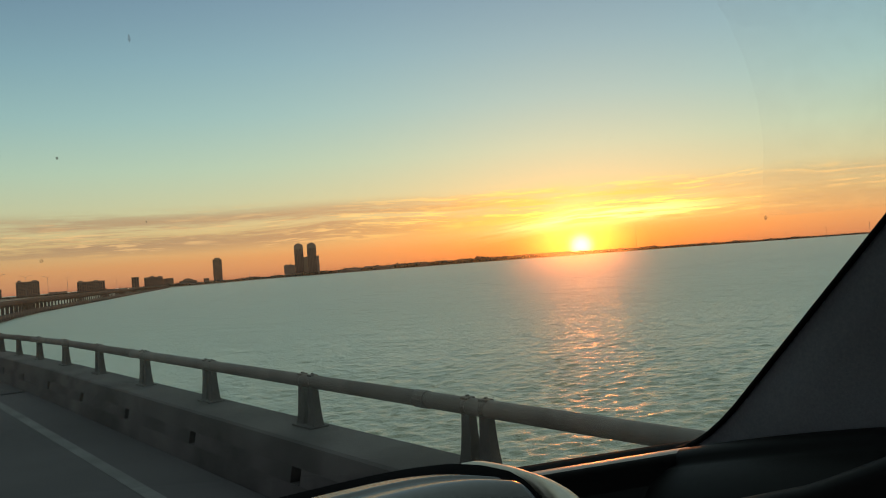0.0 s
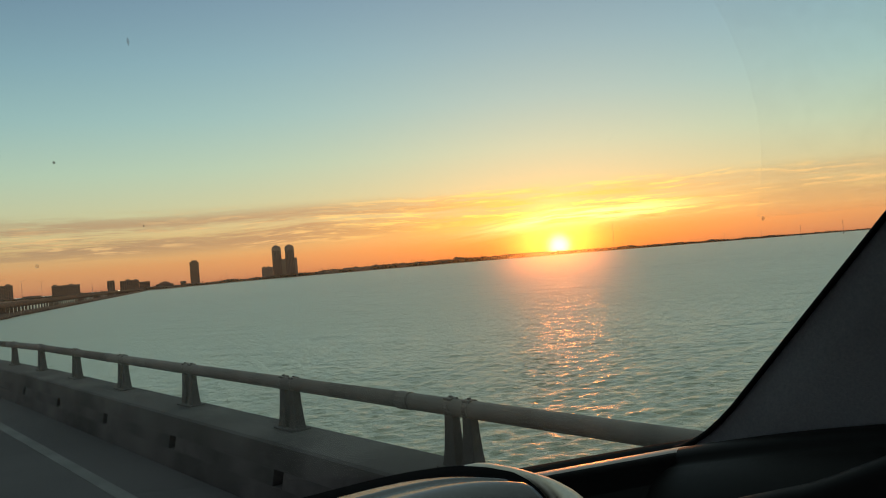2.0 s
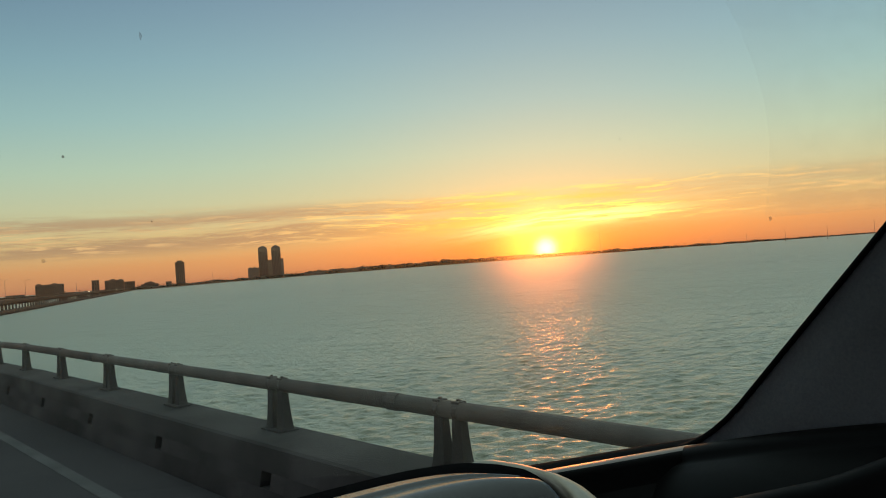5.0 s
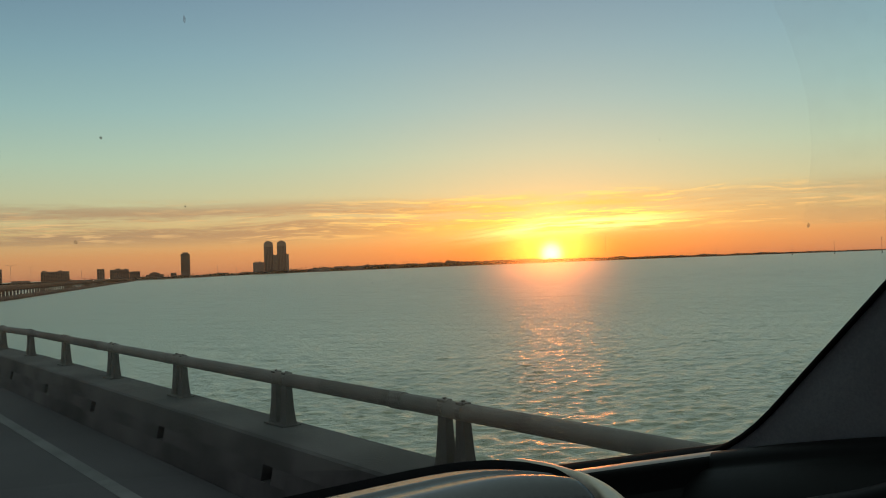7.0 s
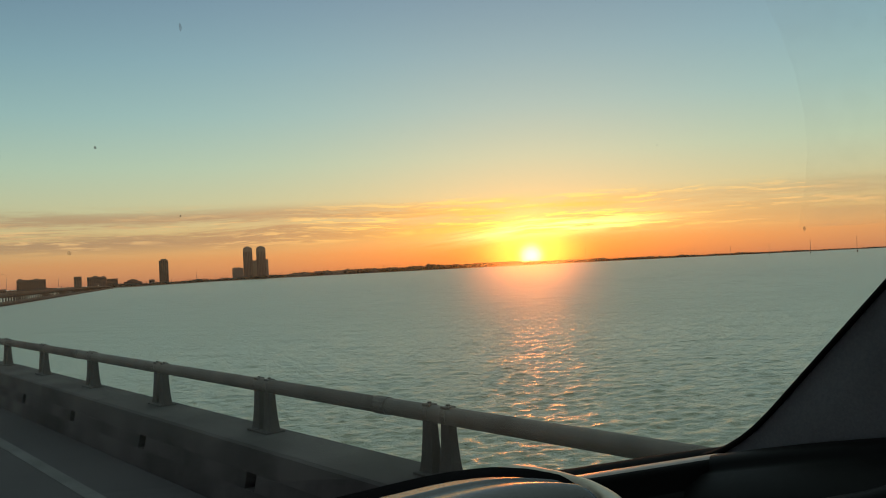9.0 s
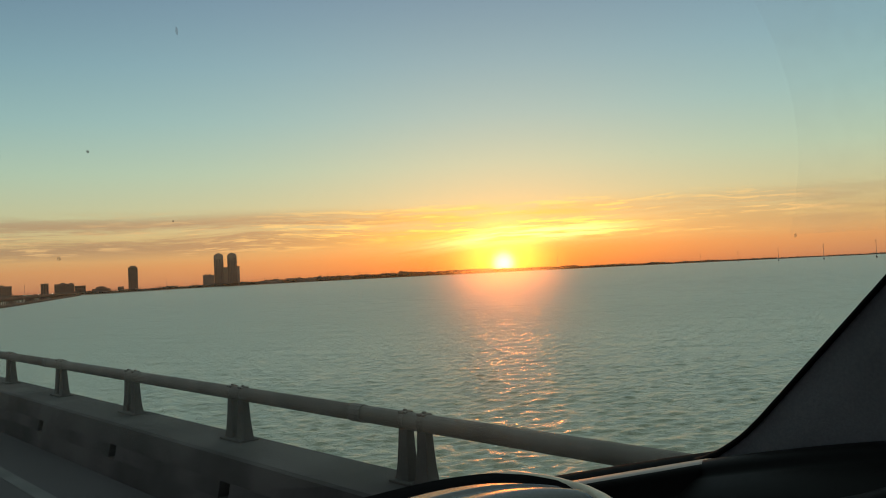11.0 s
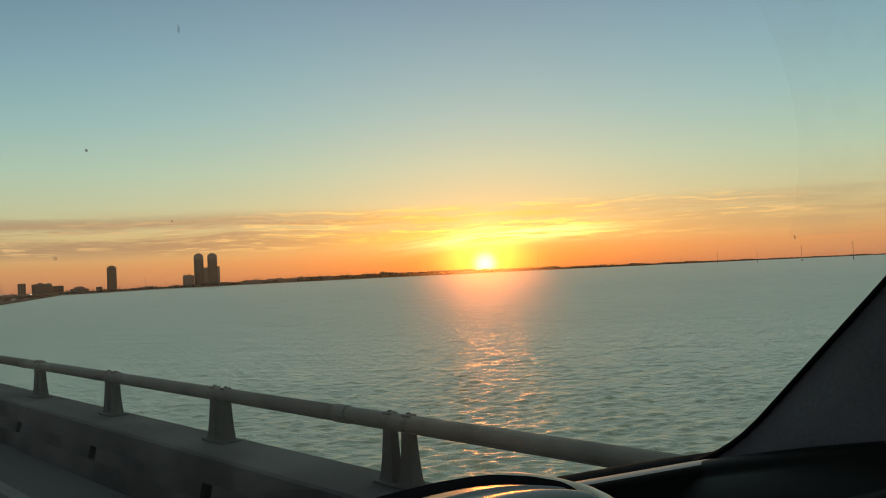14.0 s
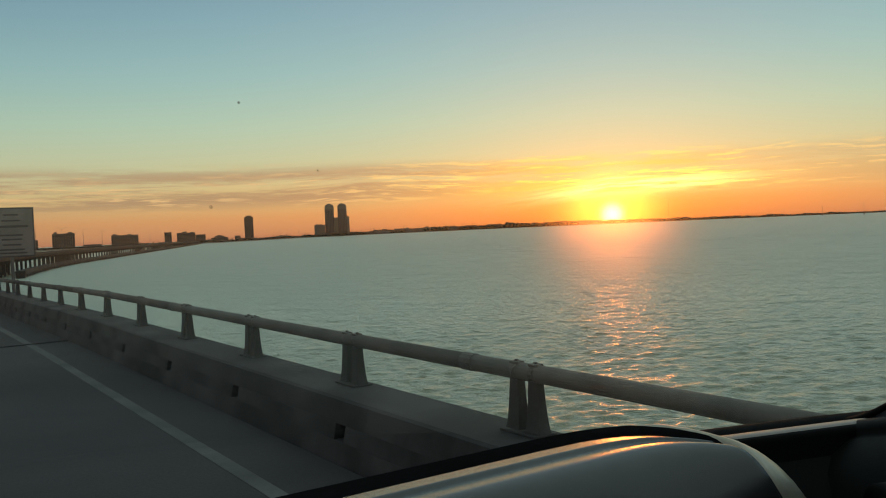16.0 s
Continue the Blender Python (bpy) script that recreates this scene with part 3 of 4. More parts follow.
def fishing_pier(s0, s1):
    p = thing("fishing_pier", Matrix.Identity(4), "low dark fishing pier on short piles beside the causeway", "pier")

    def strip(r0, r1, z0, z1):
        bm = bmesh.new()
        rows = []
        for s in steps(s0, s1):
            a, b = along(s, r0), along(s, r1)
            rows.append([bm.verts.new((q.x, q.y, z)) for q, z in ((a, z1), (b, z1), (b, z0), (a, z0))])
        for f in grid_faces(rows, True):
            bm.faces.new(f)
        bm.faces.new(rows[0][::-1])
        bm.faces.new(rows[-1])
        return bm
    part("deck", strip(PIER_R - 3.2, PIER_R, 1.75, 2.35), DECK_CONCRETE, p)
    part("edge_beam", strip(PIER_R + .003, PIER_R + .35, 1.2, 2.75), DECK_CONCRETE, p)
    piles = bmesh.new()
    for k in range(int((s1 - s0) / 6.0)):
        q = frame_at(s0 + 1 + 6.0 * k, PIER_R)
        q.translation.z = 0
        box(piles, -2.8, .15, -1.6, 1.6, -.8, 1.75, m=q)
    tagged(part("piles", piles, DECK_CONCRETE, p), kind="stuff")


fishing_pier(330.0, 1900.0)

# parapet: a foot, blocks with drain openings between them, a back wall and a coping
SPACING, FIRST = 2.13, 3.80
PARA_END = 1300.0


def parapet(name, side, label):
    """side 0: beside the car; side 1: the far edge of the roadway."""
    def q(r):
        return r if side == 0 else LEFT - r
    pts = lambda prof: [(q(r), u) for r, u in (prof if side == 0 else prof[::-1])]
    w = tagged(new(name, mesh_of(name, sweep(bmesh.new(), pts([(.12, -.1), (.12, .452), (-.31, .446), (-.33, .43), (-.352, .265), (-.10, .262), (-.10, .155), (-.376, .15), (-.42, -.1)]), -220, END), CONCRETE)),
               label, "parapet", kind="structure")
    return w


wall = parapet("wall_parapet", 0, "weathered low concrete parapet with drain openings")
parapet("wall_parapet_far", 1, "low concrete parapet along the far edge")
bm = box(bmesh.new(), -.372, -.101, -(SPACING - .15) / 2, (SPACING - .15) / 2, .151, .264)
for v in bm.verts:
    if v.co.x < -.2:
        v.co.x = -.3766 if v.co.z < .2 else -.3528
block_mesh = mesh_of("parapet_block", bm, CONCRETE)
far_blocks = bmesh.new()
for k in range(-8, 520):
    s = FIRST + SPACING * (k + .5) - .45
    if s < 150:
        ob = new("parapet_block", block_mesh)
        ob.parent = wall
        ob.matrix_world = frame_at(s)
    elif s < PARA_END:
        box(far_blocks, -.366, -.101, -.95, .95, .1565, .2605, m=frame_at(s))
tagged(part("far_blocks", far_blocks, CONCRETE, wall), kind="stuff")

# guard rail: cast twin-blade posts carrying a round tube
TUBE_UP, TUBE_R = .795, .047
rail = thing("guard_rail", frame_at(0), "grey metal tube rail on flared posts along the parapet", "railing")


def blade(bm, side):
    """One of a post's two cast blades: thick and close together at the foot, slim and apart at the head."""
    rows = []
    for z, back, front, inner, outer in ((.010, -.048, .046, .026, .150), (.03, -.043, .041, .030, .143), (.10, -.036, .034, .037, .134), (.20, -.030, .028, .043, .126), (TUBE_UP - .475, -.026, .024, .047, .119)):
        rows.append([bm.verts.new((x, side * y, z)) for x, y in ((back, inner), (front, inner), (front, outer), (back, outer))])
    for f in grid_faces(rows, True):
        bm.faces.new(f)
    bm.faces.new(rows[0][::-1])
    bm.faces.new(rows[-1])


bm = bmesh.new()
blade(bm, -1)
blade(bm, 1)
bmesh.ops.recalc_face_normals(bm, faces=bm.faces)
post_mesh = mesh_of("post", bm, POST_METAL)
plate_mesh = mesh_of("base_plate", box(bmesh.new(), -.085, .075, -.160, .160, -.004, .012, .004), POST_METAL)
clamps = []
for y in (-.085, .085):
    bm = tube(bmesh.new(), (0, y - .019, TUBE_UP - .452), (0, y + .019, TUBE_UP - .452), TUBE_R + .003, sides=16)
    tube(bm, (0, y, TUBE_UP - .452 + TUBE_R - .004), (0, y, TUBE_UP - .452 + TUBE_R + .019), .014, .012, 6)
    box(bm, -.030, .030, y - .034, y + .034, TUBE_UP - .452 + TUBE_R - .006, TUBE_UP - .452 + TUBE_R + .009, .003)
    clamps.append(mesh_of("clamp", bm, RAIL_METAL))
far_posts = bmesh.new()
k = -8
while True:
    s = FIRST + SPACING * k
    k += 1
    if s > PARA_END:
        break
    m = frame_at(s, 0, .452)
    if s < 200:
        p = new("post", post_mesh)
        p.parent = rail
        p.matrix_world = m
        for nm, me in (("base_plate", plate_mesh), ("clamp", clamps[0]), ("clamp", clamps[1])):
            c = new(nm, me)
            c.parent = p
            c.matrix_world = m
    else:
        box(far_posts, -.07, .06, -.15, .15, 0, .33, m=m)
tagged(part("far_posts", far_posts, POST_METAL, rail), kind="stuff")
rail_inv = rail.matrix_world.inverted()
for o in (o for o in rail.children if o.name.startswith("far_posts")):
    o.matrix_parent_inverse = rail_inv


def ring(bm, s0, s1, r, right, up, sides=12):
    prof = [(right + r * math.cos(2 * math.pi * j / sides), up + r * 1.12 * math.sin(2 * math.pi * j / sides)) for j in range(sides)][::-1]
    st = [x for x in steps(s0, s1) if x < s1] + [s1]
    sweep(bm, prof, s0, s1, stations=st)


cuts = [-18.0] + [FIRST + SPACING * (3 * j) + .55 for j in range(-2, 32)]
for a, b in zip(cuts, cuts[1:]):
    bm = bmesh.new()
    ring(bm, a + .004, b - .004, TUBE_R, 0, TUBE_UP)
    o = part("tube", bm, RAIL_METAL, rail, smooth=True)
    o.matrix_parent_inverse = rail_inv
    bm = bmesh.new()
    ring(bm, b - .06, b + .06, TUBE_R + .004, 0, TUBE_UP)
    o = part("sleeve", bm, RAIL_METAL, rail)
    o.matrix_parent_inverse = rail_inv
bm = bmesh.new()
ring(bm, cuts[-1], PARA_END, TUBE_R, 0, TUBE_UP, 8)
o = part("tube", bm, RAIL_METAL, rail)
o.matrix_parent_inverse = rail_inv

rail2 = thing("guard_rail", Matrix.Identity(4), "grey metal tube rail along the far edge of the roadway", "railing")
bm = bmesh.new()
ring(bm, -60, PARA_END, TUBE_R, LEFT, TUBE_UP, 8)
part("tube", bm, RAIL_METAL, rail2)
bm = bmesh.new()
for s in np.arange(-60, PARA_END, SPACING):
    box(bm, LEFT - .06, LEFT + .07, -.15, .15, .45, .78, m=frame_at(s))
tagged(part("posts", bm, POST_METAL, rail2), kind="stuff")


def street_lamp(s, right=LEFT - .1, height=13.0):
    b = thing("street_lamp", frame_at(s, right, .452), "tall twin-arm street lamp, unlit, on the bridge", "street lamp", "bridge lamps")
    part("pole", tube(bmesh.new(), (0, 0, 0), (0, 0, height), .13, .07, 10), STEEL, b)
    part("base", tube(bmesh.new(), (0, 0, -.02), (0, 0, .35), .24, .18, 10), STEEL, b)
    for sgn in (-1, 1):
        arm = bmesh.new()
        last = Vector((0, 0, height - .3))
        for j in range(1, 6):
            q = j / 5
            nxt = Vector((sgn * 2.6 * q, 0, height - .3 + 1.25 * math.sin(q * 1.5)))
            tube(arm, last, nxt, .05, .045, 8)
            last = nxt
        part("arm", arm, STEEL, b)
        part("luminaire", box(bmesh.new(), min(sgn * 2.5, sgn * 3.3), max(sgn * 2.5, sgn * 3.3), -.17, .17, height + .86, height + 1.02, .05), STEEL, b)


for s in (365, 432, 500, 570, 640, 720):
    street_lamp(s)


def notice_board():
    b = thing("notice_board", frame_at(29, .36, 0), "large pale road sign on a steel post outside the parapet", "road sign")
    turn = Matrix.Rotation(radians(4), 4, "Z")
    lo, hi, w = EYE - .30 - along(29).z, EYE + 1.18 - along(29).z, .63
    part("post", box(bmesh.new(), -.045, .045, -.045, .045, -.45, hi - .1, .006), STEEL, b, "square steel post")
    part("bracket", box(bmesh.new(), -.26, .10, -.12, .12, .30, .36, .01), STEEL, b)
    panel = part("panel", box(bmesh.new(), -w, w, -.075, -.05, lo, hi, .006, turn), SIGN_FACE, b, "pale sheet with faded lettering")
    fr = bmesh.new()
    for x0, x1, z0, z1 in ((-w - .02, -w + .02, lo - .02, hi + .02), (w - .02, w + .02, lo - .02, hi + .02), (-w + .021, w - .021, hi - .02, hi + .02), (-w + .021, w - .021, lo - .02, lo + .02)):
        box(fr, x0, x1, -.083, -.045, z0, z1, 0, turn)
    part("edge_frame", fr, SIGN_BAR, b, "dark edge frame")
    for z, half, h in ((.86, .20, .05), (.74, .26, .05), (.62, .48, .07), (.44, .32, .05), (.35, .28, .05), (.24, .26, .05), (.14, .36, .05), (.07, .42, .05)):
        zz = lo + (hi - lo) * z
        part("lettering_bar", box(bmesh.new(), -half, half, -.0795, -.0752, zz - h / 2, zz + h / 2, 0, turn), SIGN_BAR, panel)


notice_board()


def traffic_signal():
    b = thing("traffic_signal", frame_at(-3.4, .36, 0), "unlit two-lamp traffic signal on a post outside the parapet", "traffic light")
    part("post", box(bmesh.new(), -.05, .05, -.05, .05, -.45, 3.15, .012), STEEL, b, "steel post")
    part("bracket", box(bmesh.new(), -.24, .06, -.10, .10, .22, .32, .012), STEEL, b)
    case = part("housing", box(bmesh.new(), -.17, .17, -.32, -.10, 2.25, 3.05, .02), SIGNAL_CASE, b, "yellow-brown signal housing")
    for z in (2.45, 2.85):
        vis = bmesh.new()
        rows = []
        for y, r in ((-.32, .15), (-.55, .15), (-.55, .142), (-.32, .142)):
            rows.append([vis.verts.new((r * math.cos(q), y, z + r * math.sin(q))) for q in np.linspace(-.6, math.pi + .6, 18)])
        for f in grid_faces(rows):
            vis.faces.new(f)
        part("visor", vis, SIGNAL_BLACK, case, "black round visor")
        part("lens", tube(bmesh.new(), (0, -.335, z), (0, -.321, z), .135, .14, 20), LENS, case, "dark amber lens")
    for z in (2.35, 2.65, 2.95):
        part("arm", box(bmesh.new(), -.03, .03, -.102, -.048, z - .025, z + .025), STEEL, b)
    con = bmesh.new()
    last = Vector((.08, -.2, 2.25))
    for j in range(1, 9):
        q = j / 8
        nxt = Vector((.08 + .05 * math.sin(q * 5), -.2 + .14 * q, 2.25 - .5 * q))
        tube(con, last, nxt, .012, sides=6)
        last = nxt
    part("conduit", con, SIGNAL_BLACK, b)


traffic_signal()


def far_car(s, right):
    """A car far along the bridge with its headlamps on, facing back."""
    c = thing("far_car", frame_at(s, right, 0), "distant car with lit headlamps on the bridge", "car", "far cars")
    bm = box(bmesh.new(), -.9, .9, -2.2, 2.2, .35, .95, .12)
    box(bm, -.75, .75, -1.0, 1.6, .95, 1.5, .15)
    part("body", bm, BODY_PAINT, c)
    for x in (-.8, .8):
        for y in (-1.4, 1.4):
            part("wheel", tube(bmesh.new(), (x - .1, y, .33), (x + .1, y, .33), .33, sides=14), TYRE, c)
    for x in (-.62, .62):
        part("headlamp", tube(bmesh.new(), (x, -2.23, .68), (x, -2.19, .68), .16, sides=12), HEADLIGHT, c)


for s, r in ((1180, -7.8), (1420, -8), (1690, -7.8)):
    far_car(s, r)


# ---- the car ----
car = thing("car", Matrix.Translation((0, 0, along(0).z)), "dark car standing in its lane on the bridge", "car")
G = EYE - along(0).z      # eye height above the roadway


def glass_y(x, z):
    """How far ahead the windscreen lies, x to the right of the eye and z above it."""
    return .90 - .93 * x * x - .8 * (z - .02)


def cover_z(y):
    """The moulded top of the dash cover, relative to the eye: it crowns near the driver and falls gently towards the glass."""
    if y > .570:
        return -.1717 - .25 * (y - .570) - 8.0 * (y - .570) ** 2
    if y > .53:
        return -.1717 + .215 * (.570 - y)
    if y > .50:
        return -.1631 + .125 * (.53 - y)
    return -.15935 + .03 * (.50 - y) - 11.0 * (.50 - y) ** 2


COVER_Y = [.632, .622, .612, .602, .594, .585, .575, .565, .555, .545, .535, .525, .515, .505, .495, .485, .475, .465, .455, .445, .435, .425, .415, .405, .395, .385, .37, .36, .35]


def cover_row(bm, x, lift):
    """One cut across the cover; its end is drawn back and rolled down."""
    e = max(0, (x - .36) / .16)
    row = []
    for y in COVER_Y:
        back = .022 * e ** 2.4 * min(1, max(0, (y - .35) / .15))
        z = cover_z(y) - (.005 + .029 * min(1, max(0, (.60 - y) / .10))) * e ** 2.5 + lift
        row.append(bm.verts.new((x, y - back, G + z)))
    return row


PANEL_Y = [.518, .5165, .514, .510, .505, .500, .4965, .4945, .4925, .490, .488, .486, .483, .479, .475, .471, .467, .463, .458, .452, .445, .437, .428, .418, .408, .397, .386, .375, .364]


def panel_y(y, q):
    """The panel's far edge is drawn back towards its rounded end."""
    return y - .010 - .036 * q ** 3 * min(1, max(0, (y - .38) / .13))


def panel_z(y):
    """Two shallow crowns with a crease between them, then a long fall towards the driver."""
    a = -.1594 + .12 * (.518 - max(y, .4945)) - .0012 * max(0, (y - .5145) / .0035)
    if y < .4945:
        a -= .30 * (.4945 - max(y, .488))
    if y < .488:
        a += .13 * (.488 - max(y, .469))
    if y < .469:
        a -= 10.0 * (.469 - y) ** 2
    return a


def dash_cover():
    bm = bmesh.new()
    rows = [cover_row(bm, x, 0) for x in [-.62 + .98 * k / 26 for k in range(27)] + [.385, .405, .42, .435, .447, .457, .465]]
    rows += [cover_row(bm, .471, -.0025), cover_row(bm, .475, -.008), cover_row(bm, .476, -.03)]
    for r in rows:
        r.append(bm.verts.new((r[-1].co.x, .34, G - .42)))
    for f in grid_faces(rows):
        bm.faces.new(f)
    shift = Vector((.022, 0, 0))
    bmesh.ops.translate(bm, verts=bm.verts, vec=shift)
    ob = part("dash_cover", bm, DASH_RIM, car, "matt black moulded dash cover", smooth=True)
    bm = bmesh.new()
    rows = []
    for x in [-.60 + .94 * k / 26 for k in range(27)] + [.352, .366, .380, .392, .402, .410, .417, .422, .425]:
        e = max(0, (x - .36) / .16)
        q = max(0, (x - .30) / .125)
        row = [bm.verts.new((x, panel_y(.5185, q), G + panel_z(.5185) - .004 - .034 * e ** 2.5))]
        for y in PANEL_Y:
            z = panel_z(y) - (.005 + .029 * min(1, max(0, (.60 - y) / .10))) * e ** 2.5 - .002 * max(0, q) ** 6
            row.append(bm.verts.new((x, panel_y(y, q) - .022 * e ** 2.4, G + z)))
        rows.append(row)
    rows.append([bm.verts.new(v.co + Vector((.001, 0, -.02))) for v in rows[-1]])
    for f in grid_faces(rows):
        bm.faces.new(f)
    bmesh.ops.translate(bm, verts=bm.verts, vec=shift)
    part("gloss_panel", bm, DASH_GLOSS, ob, "polished dark panel with a soft crease", smooth=True)
    bm = bmesh.new()
    rows = [cover_row(bm, x, lift) for x, lift in ((.4775, -.03), (.478, -.004), (.482, .0008), (.488, .0015), (.495, .0013), (.503, .0002), (.511, -.0018), (.518, -.0050), (.522, -.0095), (.524, -.016), (.524, -.20))]
    for f in grid_faces(rows):
        bm.faces.new(f)
    bmesh.ops.translate(bm, verts=bm.verts, vec=shift)
    part("trim_band", bm, TRIM_BAND, ob, "satin pale grey trim band", smooth=True)


def ledge_y(x):
    return .526 - .31 * (x - .574) - .25 * max(0, x - .70) ** 1.5


def dashboard():
    bm = bmesh.new()
    rows = []
    for x in np.linspace(-.80, .90, 52):
        y0 = ledge_y(max(x, .25))
        far = max(glass_y(min(max(x, -.74), .74), -.24), y0 + .07)
        low = -.09 * min(1, max(0, (.53 - x) / .12)) ** 1.5
        prof = [(far + .03, -.275), (y0 + .06, -.225), (y0 + .045, -.2045), (y0 + .020, -.2035), (y0 + .008, -.2035), (y0, -.205), (y0 - .008, -.2055), (y0 - .018, -.212),
                (y0 - .05, -.232), (y0 - .10, -.262), (y0 - .13, -.272), (y0 - .15, -.278), (y0 - .155, -.29), (y0 - .16, -.45), (y0 - .12, -.62)]
        rows.append([bm.verts.new((x, y, G + z + low)) for y, z in prof])
    for f in grid_faces(rows):
        bm.faces.new(f)
    board = part("dashboard", bm, DASH, car, "black vinyl dashboard with a raised ledge", smooth=True)
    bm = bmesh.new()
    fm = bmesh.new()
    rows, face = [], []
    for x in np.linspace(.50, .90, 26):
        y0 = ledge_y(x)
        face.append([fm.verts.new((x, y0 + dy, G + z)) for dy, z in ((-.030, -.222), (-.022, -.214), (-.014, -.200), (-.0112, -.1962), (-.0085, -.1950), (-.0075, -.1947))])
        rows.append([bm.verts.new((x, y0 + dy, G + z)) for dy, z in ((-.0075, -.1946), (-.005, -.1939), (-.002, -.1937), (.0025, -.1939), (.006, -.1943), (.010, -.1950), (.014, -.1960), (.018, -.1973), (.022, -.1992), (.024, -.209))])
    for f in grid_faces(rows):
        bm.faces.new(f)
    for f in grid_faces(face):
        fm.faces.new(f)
    # only the top strip carries the tinted glint, its face stays plain black
    part("ledge", bm, LEDGE, board, "smooth rounded black ledge, the sun's glint put into its metal tint", smooth=True)
    part("ledge_face", fm, DASH, board, smooth=True)
    bm = bmesh.new()
    rows = []
    for x in np.linspace(.35, .80, 24):
        y0 = ledge_y(x) + .047
        rows.append([bm.verts.new((x, y0 + .022 * math.cos(q), G - .2085 + .009 * math.sin(q))) for q in np.linspace(-.4, math.pi + .4, 10)])
    for f in grid_faces(rows):
        bm.faces.new(f)
    part("glass_rubber", bm, SEAL, board, "matt black rubber along the windscreen foot", smooth=True)
    # the dash's end, rising along the door towards the seat
    def roll(name, x0, y0, y1, height, wide, mat, label):
        bm = bmesh.new()
        rows = []
        for y in np.linspace(y0, y1, 22):
            z = G + height(y)
            row = [bm.verts.new((x0 + wide * .30 * math.cos(q), y, z - .012 + .012 * math.sin(q))) for q in np.linspace(0, math.pi, 9)]
            flank = ((.45, .014), (.75, .022), (1.1, .036), (1.5, .062), (1.8, .11), (1.9, .35)) if name == "dash_end" else ((.55, .06), (1.0, .14), (1.0, .35))
            row += [bm.verts.new((x0 - wide * a, y, z - b)) for a, b in flank]
            rows.append(row)
        for f in grid_faces(rows):
            bm.faces.new(f)
        bm.faces.new(rows[0])
        return part(name, bm, mat, board, label, smooth=True)
    roll("dash_end", .70, .575, .05, lambda y: -.150 - .17 * (y - .29) - .25 * (y - .29) ** 2, .07, DASH, "rounded black dash end by the door")
    roll("vent_pod", .585, .41, .05, lambda y: -.168 - .35 * (y - .284) + .15 * max(0, .284 - y), .05, DASH, "rounded dark vent housing")


def pillar():
    """The right windscreen pillar: cloth-covered trim with a rubber seal along its edge."""
    def edge(q):
        # from the foot (q = 0) up and back along the windscreen
        if q < 0:
            return .542 - .2 * q, -.2085 + .9 * q
        if q < .12:
            u = q / .12
            return (1 - u) ** 2 * .542 + 2 * u * (1 - u) * .488 + u * u * .4345, (1 - u) ** 2 * -.2085 - 2 * u * (1 - u) * .2045 - u * u * .1475
        k = q - .12
        return .4345 - .90 * k, -.1475 + .965 * k
    bm, bs = bmesh.new(), bmesh.new()
    rows, seal = [], []
    for q in np.linspace(-.08, .72, 46):
        y, z = edge(q)
        rows.append([bm.verts.new((x, y + dy, G + z + dz)) for x, dy, dz in
                     ((.727, -.001, -.001), (.7195, -.0024, -.0024), (.719, -.03, -.028), (.722, -.10, -.09), (.735, -.125, -.115), (.76, -.14, -.13), (.80, -.12, -.11), (.80, .0, .0))])
        seal.append([bs.verts.new((x, y + dy, G + z + dz)) for x, dy, dz in ((.728, .0025, .0025), (.7185, .0012, .0012), (.716, -.0005, -.0005), (.7165, -.0022, -.0022), (.728, -.003, -.003), (.740, -.001, -.001))])
    for f in grid_faces(rows, True):
        bm.faces.new(f)
    for f in grid_faces(seal, True):
        bs.faces.new(f)
    p = part("pillar_trim", bm, PILLAR_CLOTH, car, "charcoal cloth windscreen pillar trim", smooth=True)
    part("seal", bs, SEAL, p, "black rubber edge seal", smooth=True)
    # the door-side panel behind it
    bm = bmesh.new()
    rows = []
    for q in np.linspace(0, .72, 20):
        y, z = edge(q)
        rows.append([bm.verts.new((x, y + dy, G + z + dz)) for x, dy, dz in ((.745, -.13, -.118), (.752, -.22, -.21), (.77, -.24, -.23), (.80, -.20, -.19))])
    for f in grid_faces(rows, True):
        bm.faces.new(f)
    part("quarter_panel", bm, CABIN, p, "dark inner door corner", smooth=True)


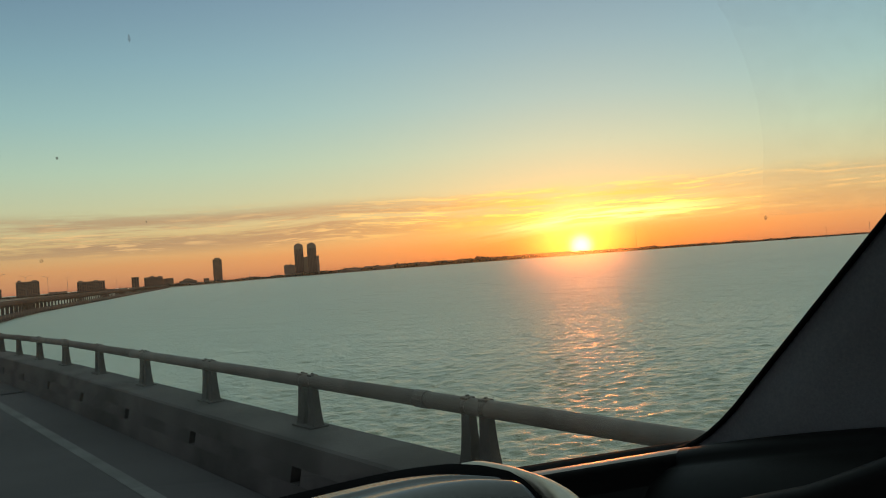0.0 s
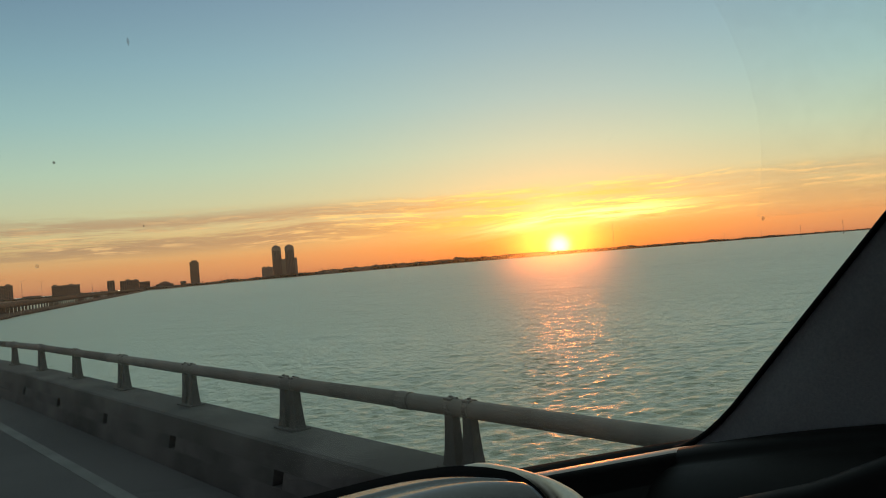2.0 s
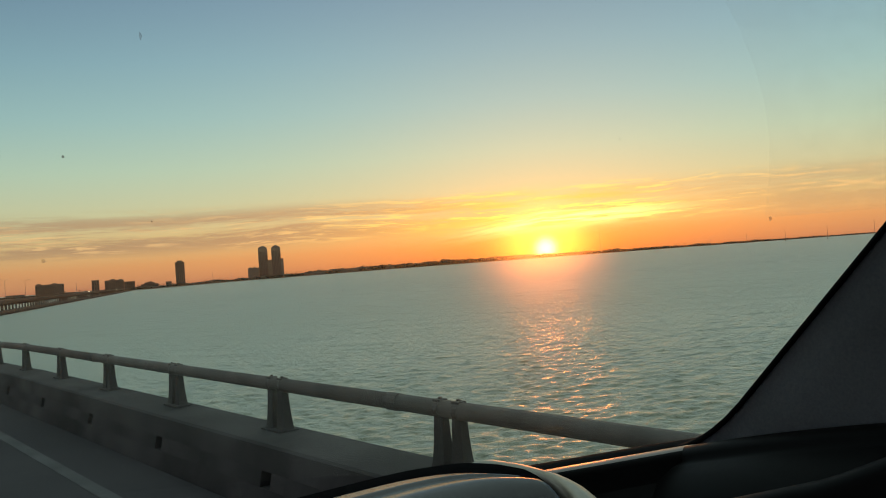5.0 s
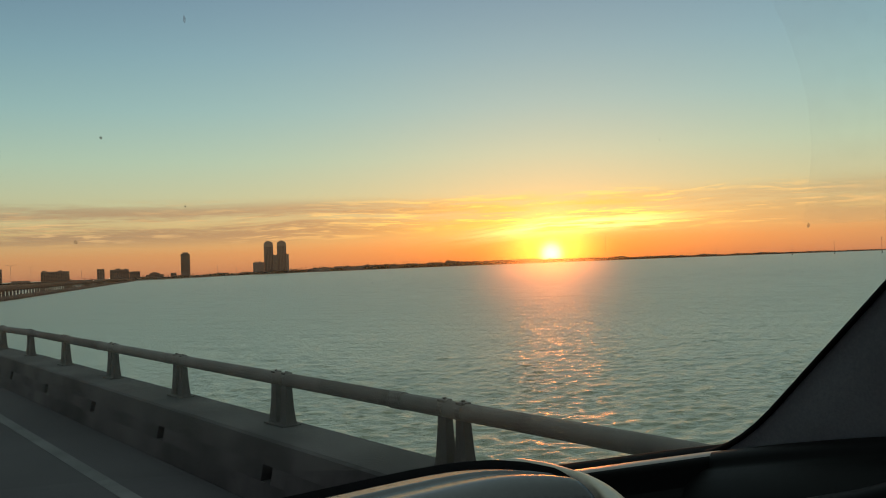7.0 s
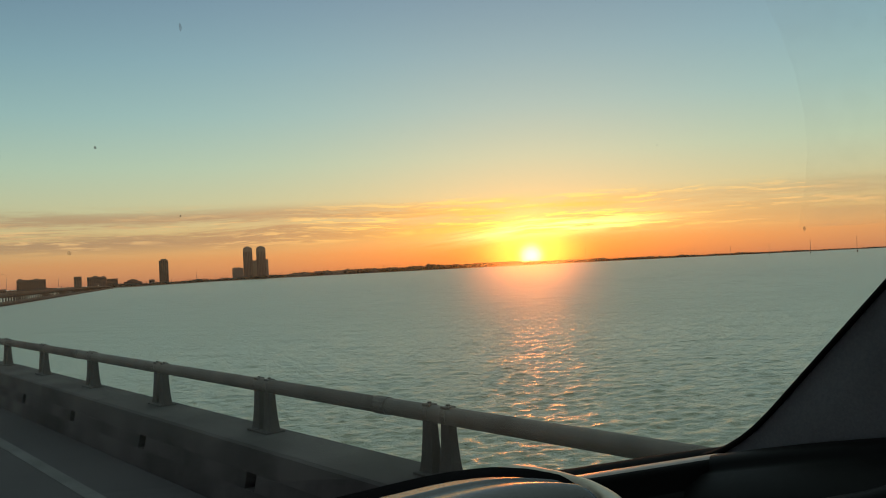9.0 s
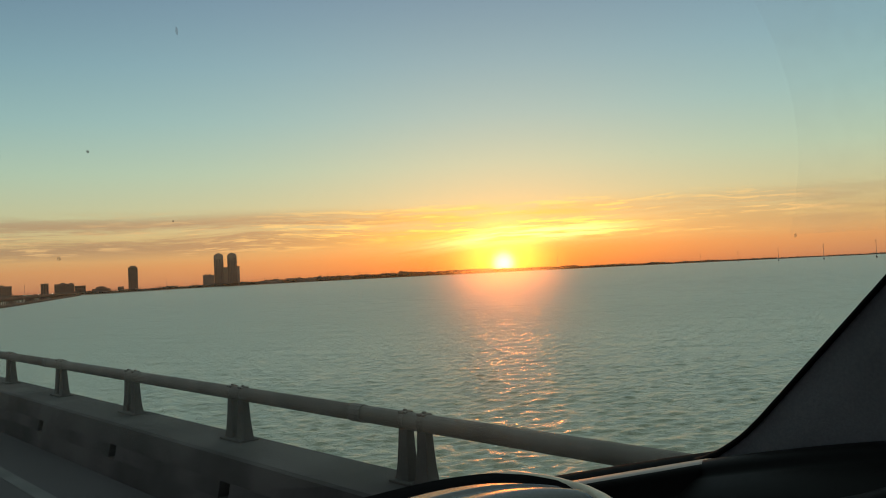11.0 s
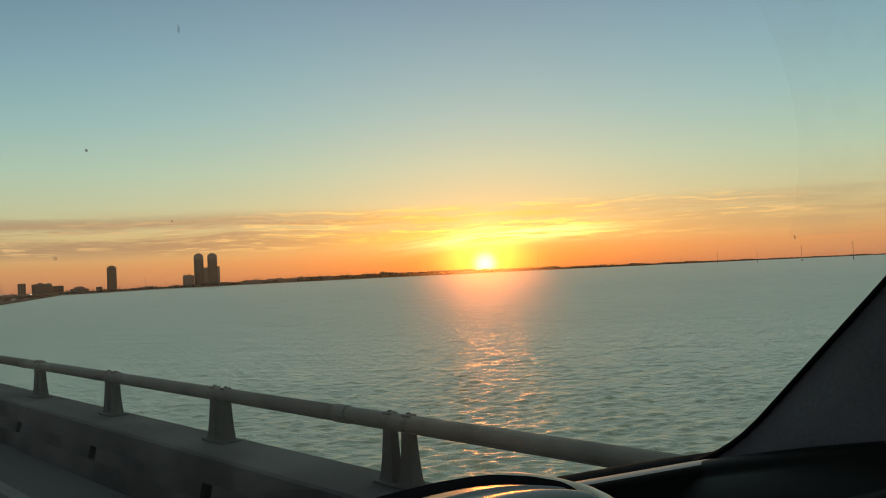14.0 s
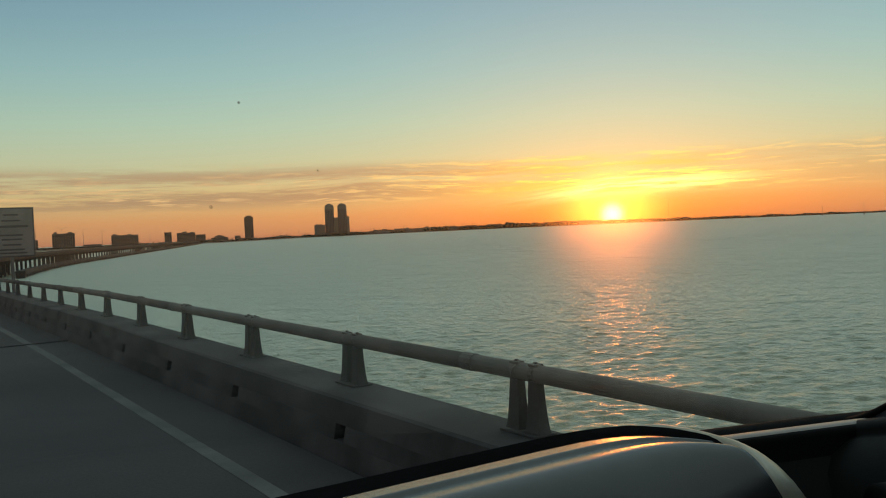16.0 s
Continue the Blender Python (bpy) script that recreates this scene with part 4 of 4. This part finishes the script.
def windscreen():
    bm = bmesh.new()
    rows = [[bm.verts.new((x, glass_y(x, z), G + z)) for z in np.linspace(-.25, .50, 14)] for x in np.linspace(-.82, .82, 27)]
    for f in grid_faces(rows):
        bm.faces.new(f)
    w = part("windscreen", bm, GLASS, car, "clear curved windscreen with dust and spots", smooth=True)
    w.visible_shadow = False
    # the unswept strip beyond the wiper's arc
    bm = bmesh.new()
    rows = []
    for z in np.linspace(.02, .50, 16):
        x0 = .728 - .30 * max(0, z - .02) - 1.5 * max(0, z - .05) ** 2
        rows.append([bm.verts.new((x, glass_y(x, z) - .004, G + z)) for x in np.linspace(max(.3, x0), .84, 5)])
    for f in grid_faces(rows):
        bm.faces.new(f)
    film = part("dust_film", bm, DUST, w, "pale dust left outside the wiper sweep", smooth=True)
    film.visible_shadow = False
    # an added film, itself unseen, that spreads the sun's glow across the glass
    bm = bmesh.new()
    rows = [[bm.verts.new((x, glass_y(x, z) - .007, G + z)) for z in np.linspace(-.24, .49, 14)] for x in np.linspace(-.80, .84, 27)]
    for f in grid_faces(rows):
        bm.faces.new(f)
    part("bloom_film", bm, BLOOM, w, "unseen film added inside the glass to spread the sun's bloom", smooth=True).visible_shadow = False
    for x, z, r, tall in ((.217, .030, .0018, 1.1), (.731, .019, .0024, .75), (.266, .208, .0012, 3.0), (.222, .119, .0012, 1), (.30, .06, .0008, 1), (.47, -.02, .0008, 1), (.62, .10, .0006, 1)):
        bm = bmesh.new()
        made = bmesh.ops.create_icosphere(bm, subdivisions=2, radius=1)["verts"]
        for v in made:
            k = 1 + .5 * noise.noise(v.co * 2.5 + Vector((x * 90, z * 90, 0)))
            v.co = Vector((x + v.co.x * r * k, glass_y(x, z) - .005 + v.co.y * .0006, G + z + v.co.z * r * tall * k))
        part("spot", bm, SPOT, w, "small dried spot")


def shell():
    """The rest of the cabin and body, closing the car round the camera."""
    part("roof", box(bmesh.new(), -.70, .70, -2.0, .44, G + .46, G + .50, .015), CABIN, car)
    part("floor_pan", box(bmesh.new(), -.80, .80, -2.1, .85, .30, .36), CABIN, car)
    part("bulkhead", box(bmesh.new(), -.80, .80, .86, .90, .36, G - .58), CABIN, car)
    part("tailgate", box(bmesh.new(), -.80, .80, -2.16, -2.101, .36, G + .45, .01), BODY_PAINT, car)
    for sgn in (-1, 1):
        d = part("door", box(bmesh.new(), sgn * .86 - .045, sgn * .86 + .045, -2.1, .42, .36, G - .24, .02), BODY_PAINT, car)
        part("rear_pillar", box(bmesh.new(), sgn * .79 - .03, sgn * .79 + .03, -.65, -.50, G - .239, G + .459), CABIN, d)
        f = part("wing", box(bmesh.new(), sgn * .84 - .06, sgn * .84 + .06, .43, 2.0, .40, G - .78, .03), BODY_PAINT, car)
    b = bmesh.new()
    rows = []
    for y, z in ((.92, -.58), (1.3, -.64), (1.7, -.72), (1.95, -.80), (2.05, -.92), (2.05, -1.1)):
        rows.append([b.verts.new((x, y, G + z - .05 * (x / .8) ** 4)) for x in np.linspace(-.78, .78, 9)])
    for f in grid_faces(rows):
        b.faces.new(f)
    part("bonnet", b, BODY_PAINT, car, smooth=True)
    left = bmesh.new()
    for k in range(12):
        q0, q1 = k / 12 * .72, (k + 1) / 12 * .72
        tube(left, (-.76, .50 - .90 * q0, G - .20 + .95 * q0), (-.76, .50 - .90 * q1, G - .20 + .95 * q1), .04, sides=8)
    part("pillar_trim", left, PILLAR_CLOTH, car)
    for x in (-.78, .78):
        for y in (-1.5, 1.45):
            w = part("wheel", tube(bmesh.new(), (x - .11, y, .34), (x + .11, y, .34), .34, sides=28), TYRE, car)
            part("rim", tube(bmesh.new(), (x - .115, y, .34), (x + .115, y, .34), .21, sides=20), STEEL, w)


dashboard()
dash_cover()
pillar()
windscreen()
shell()
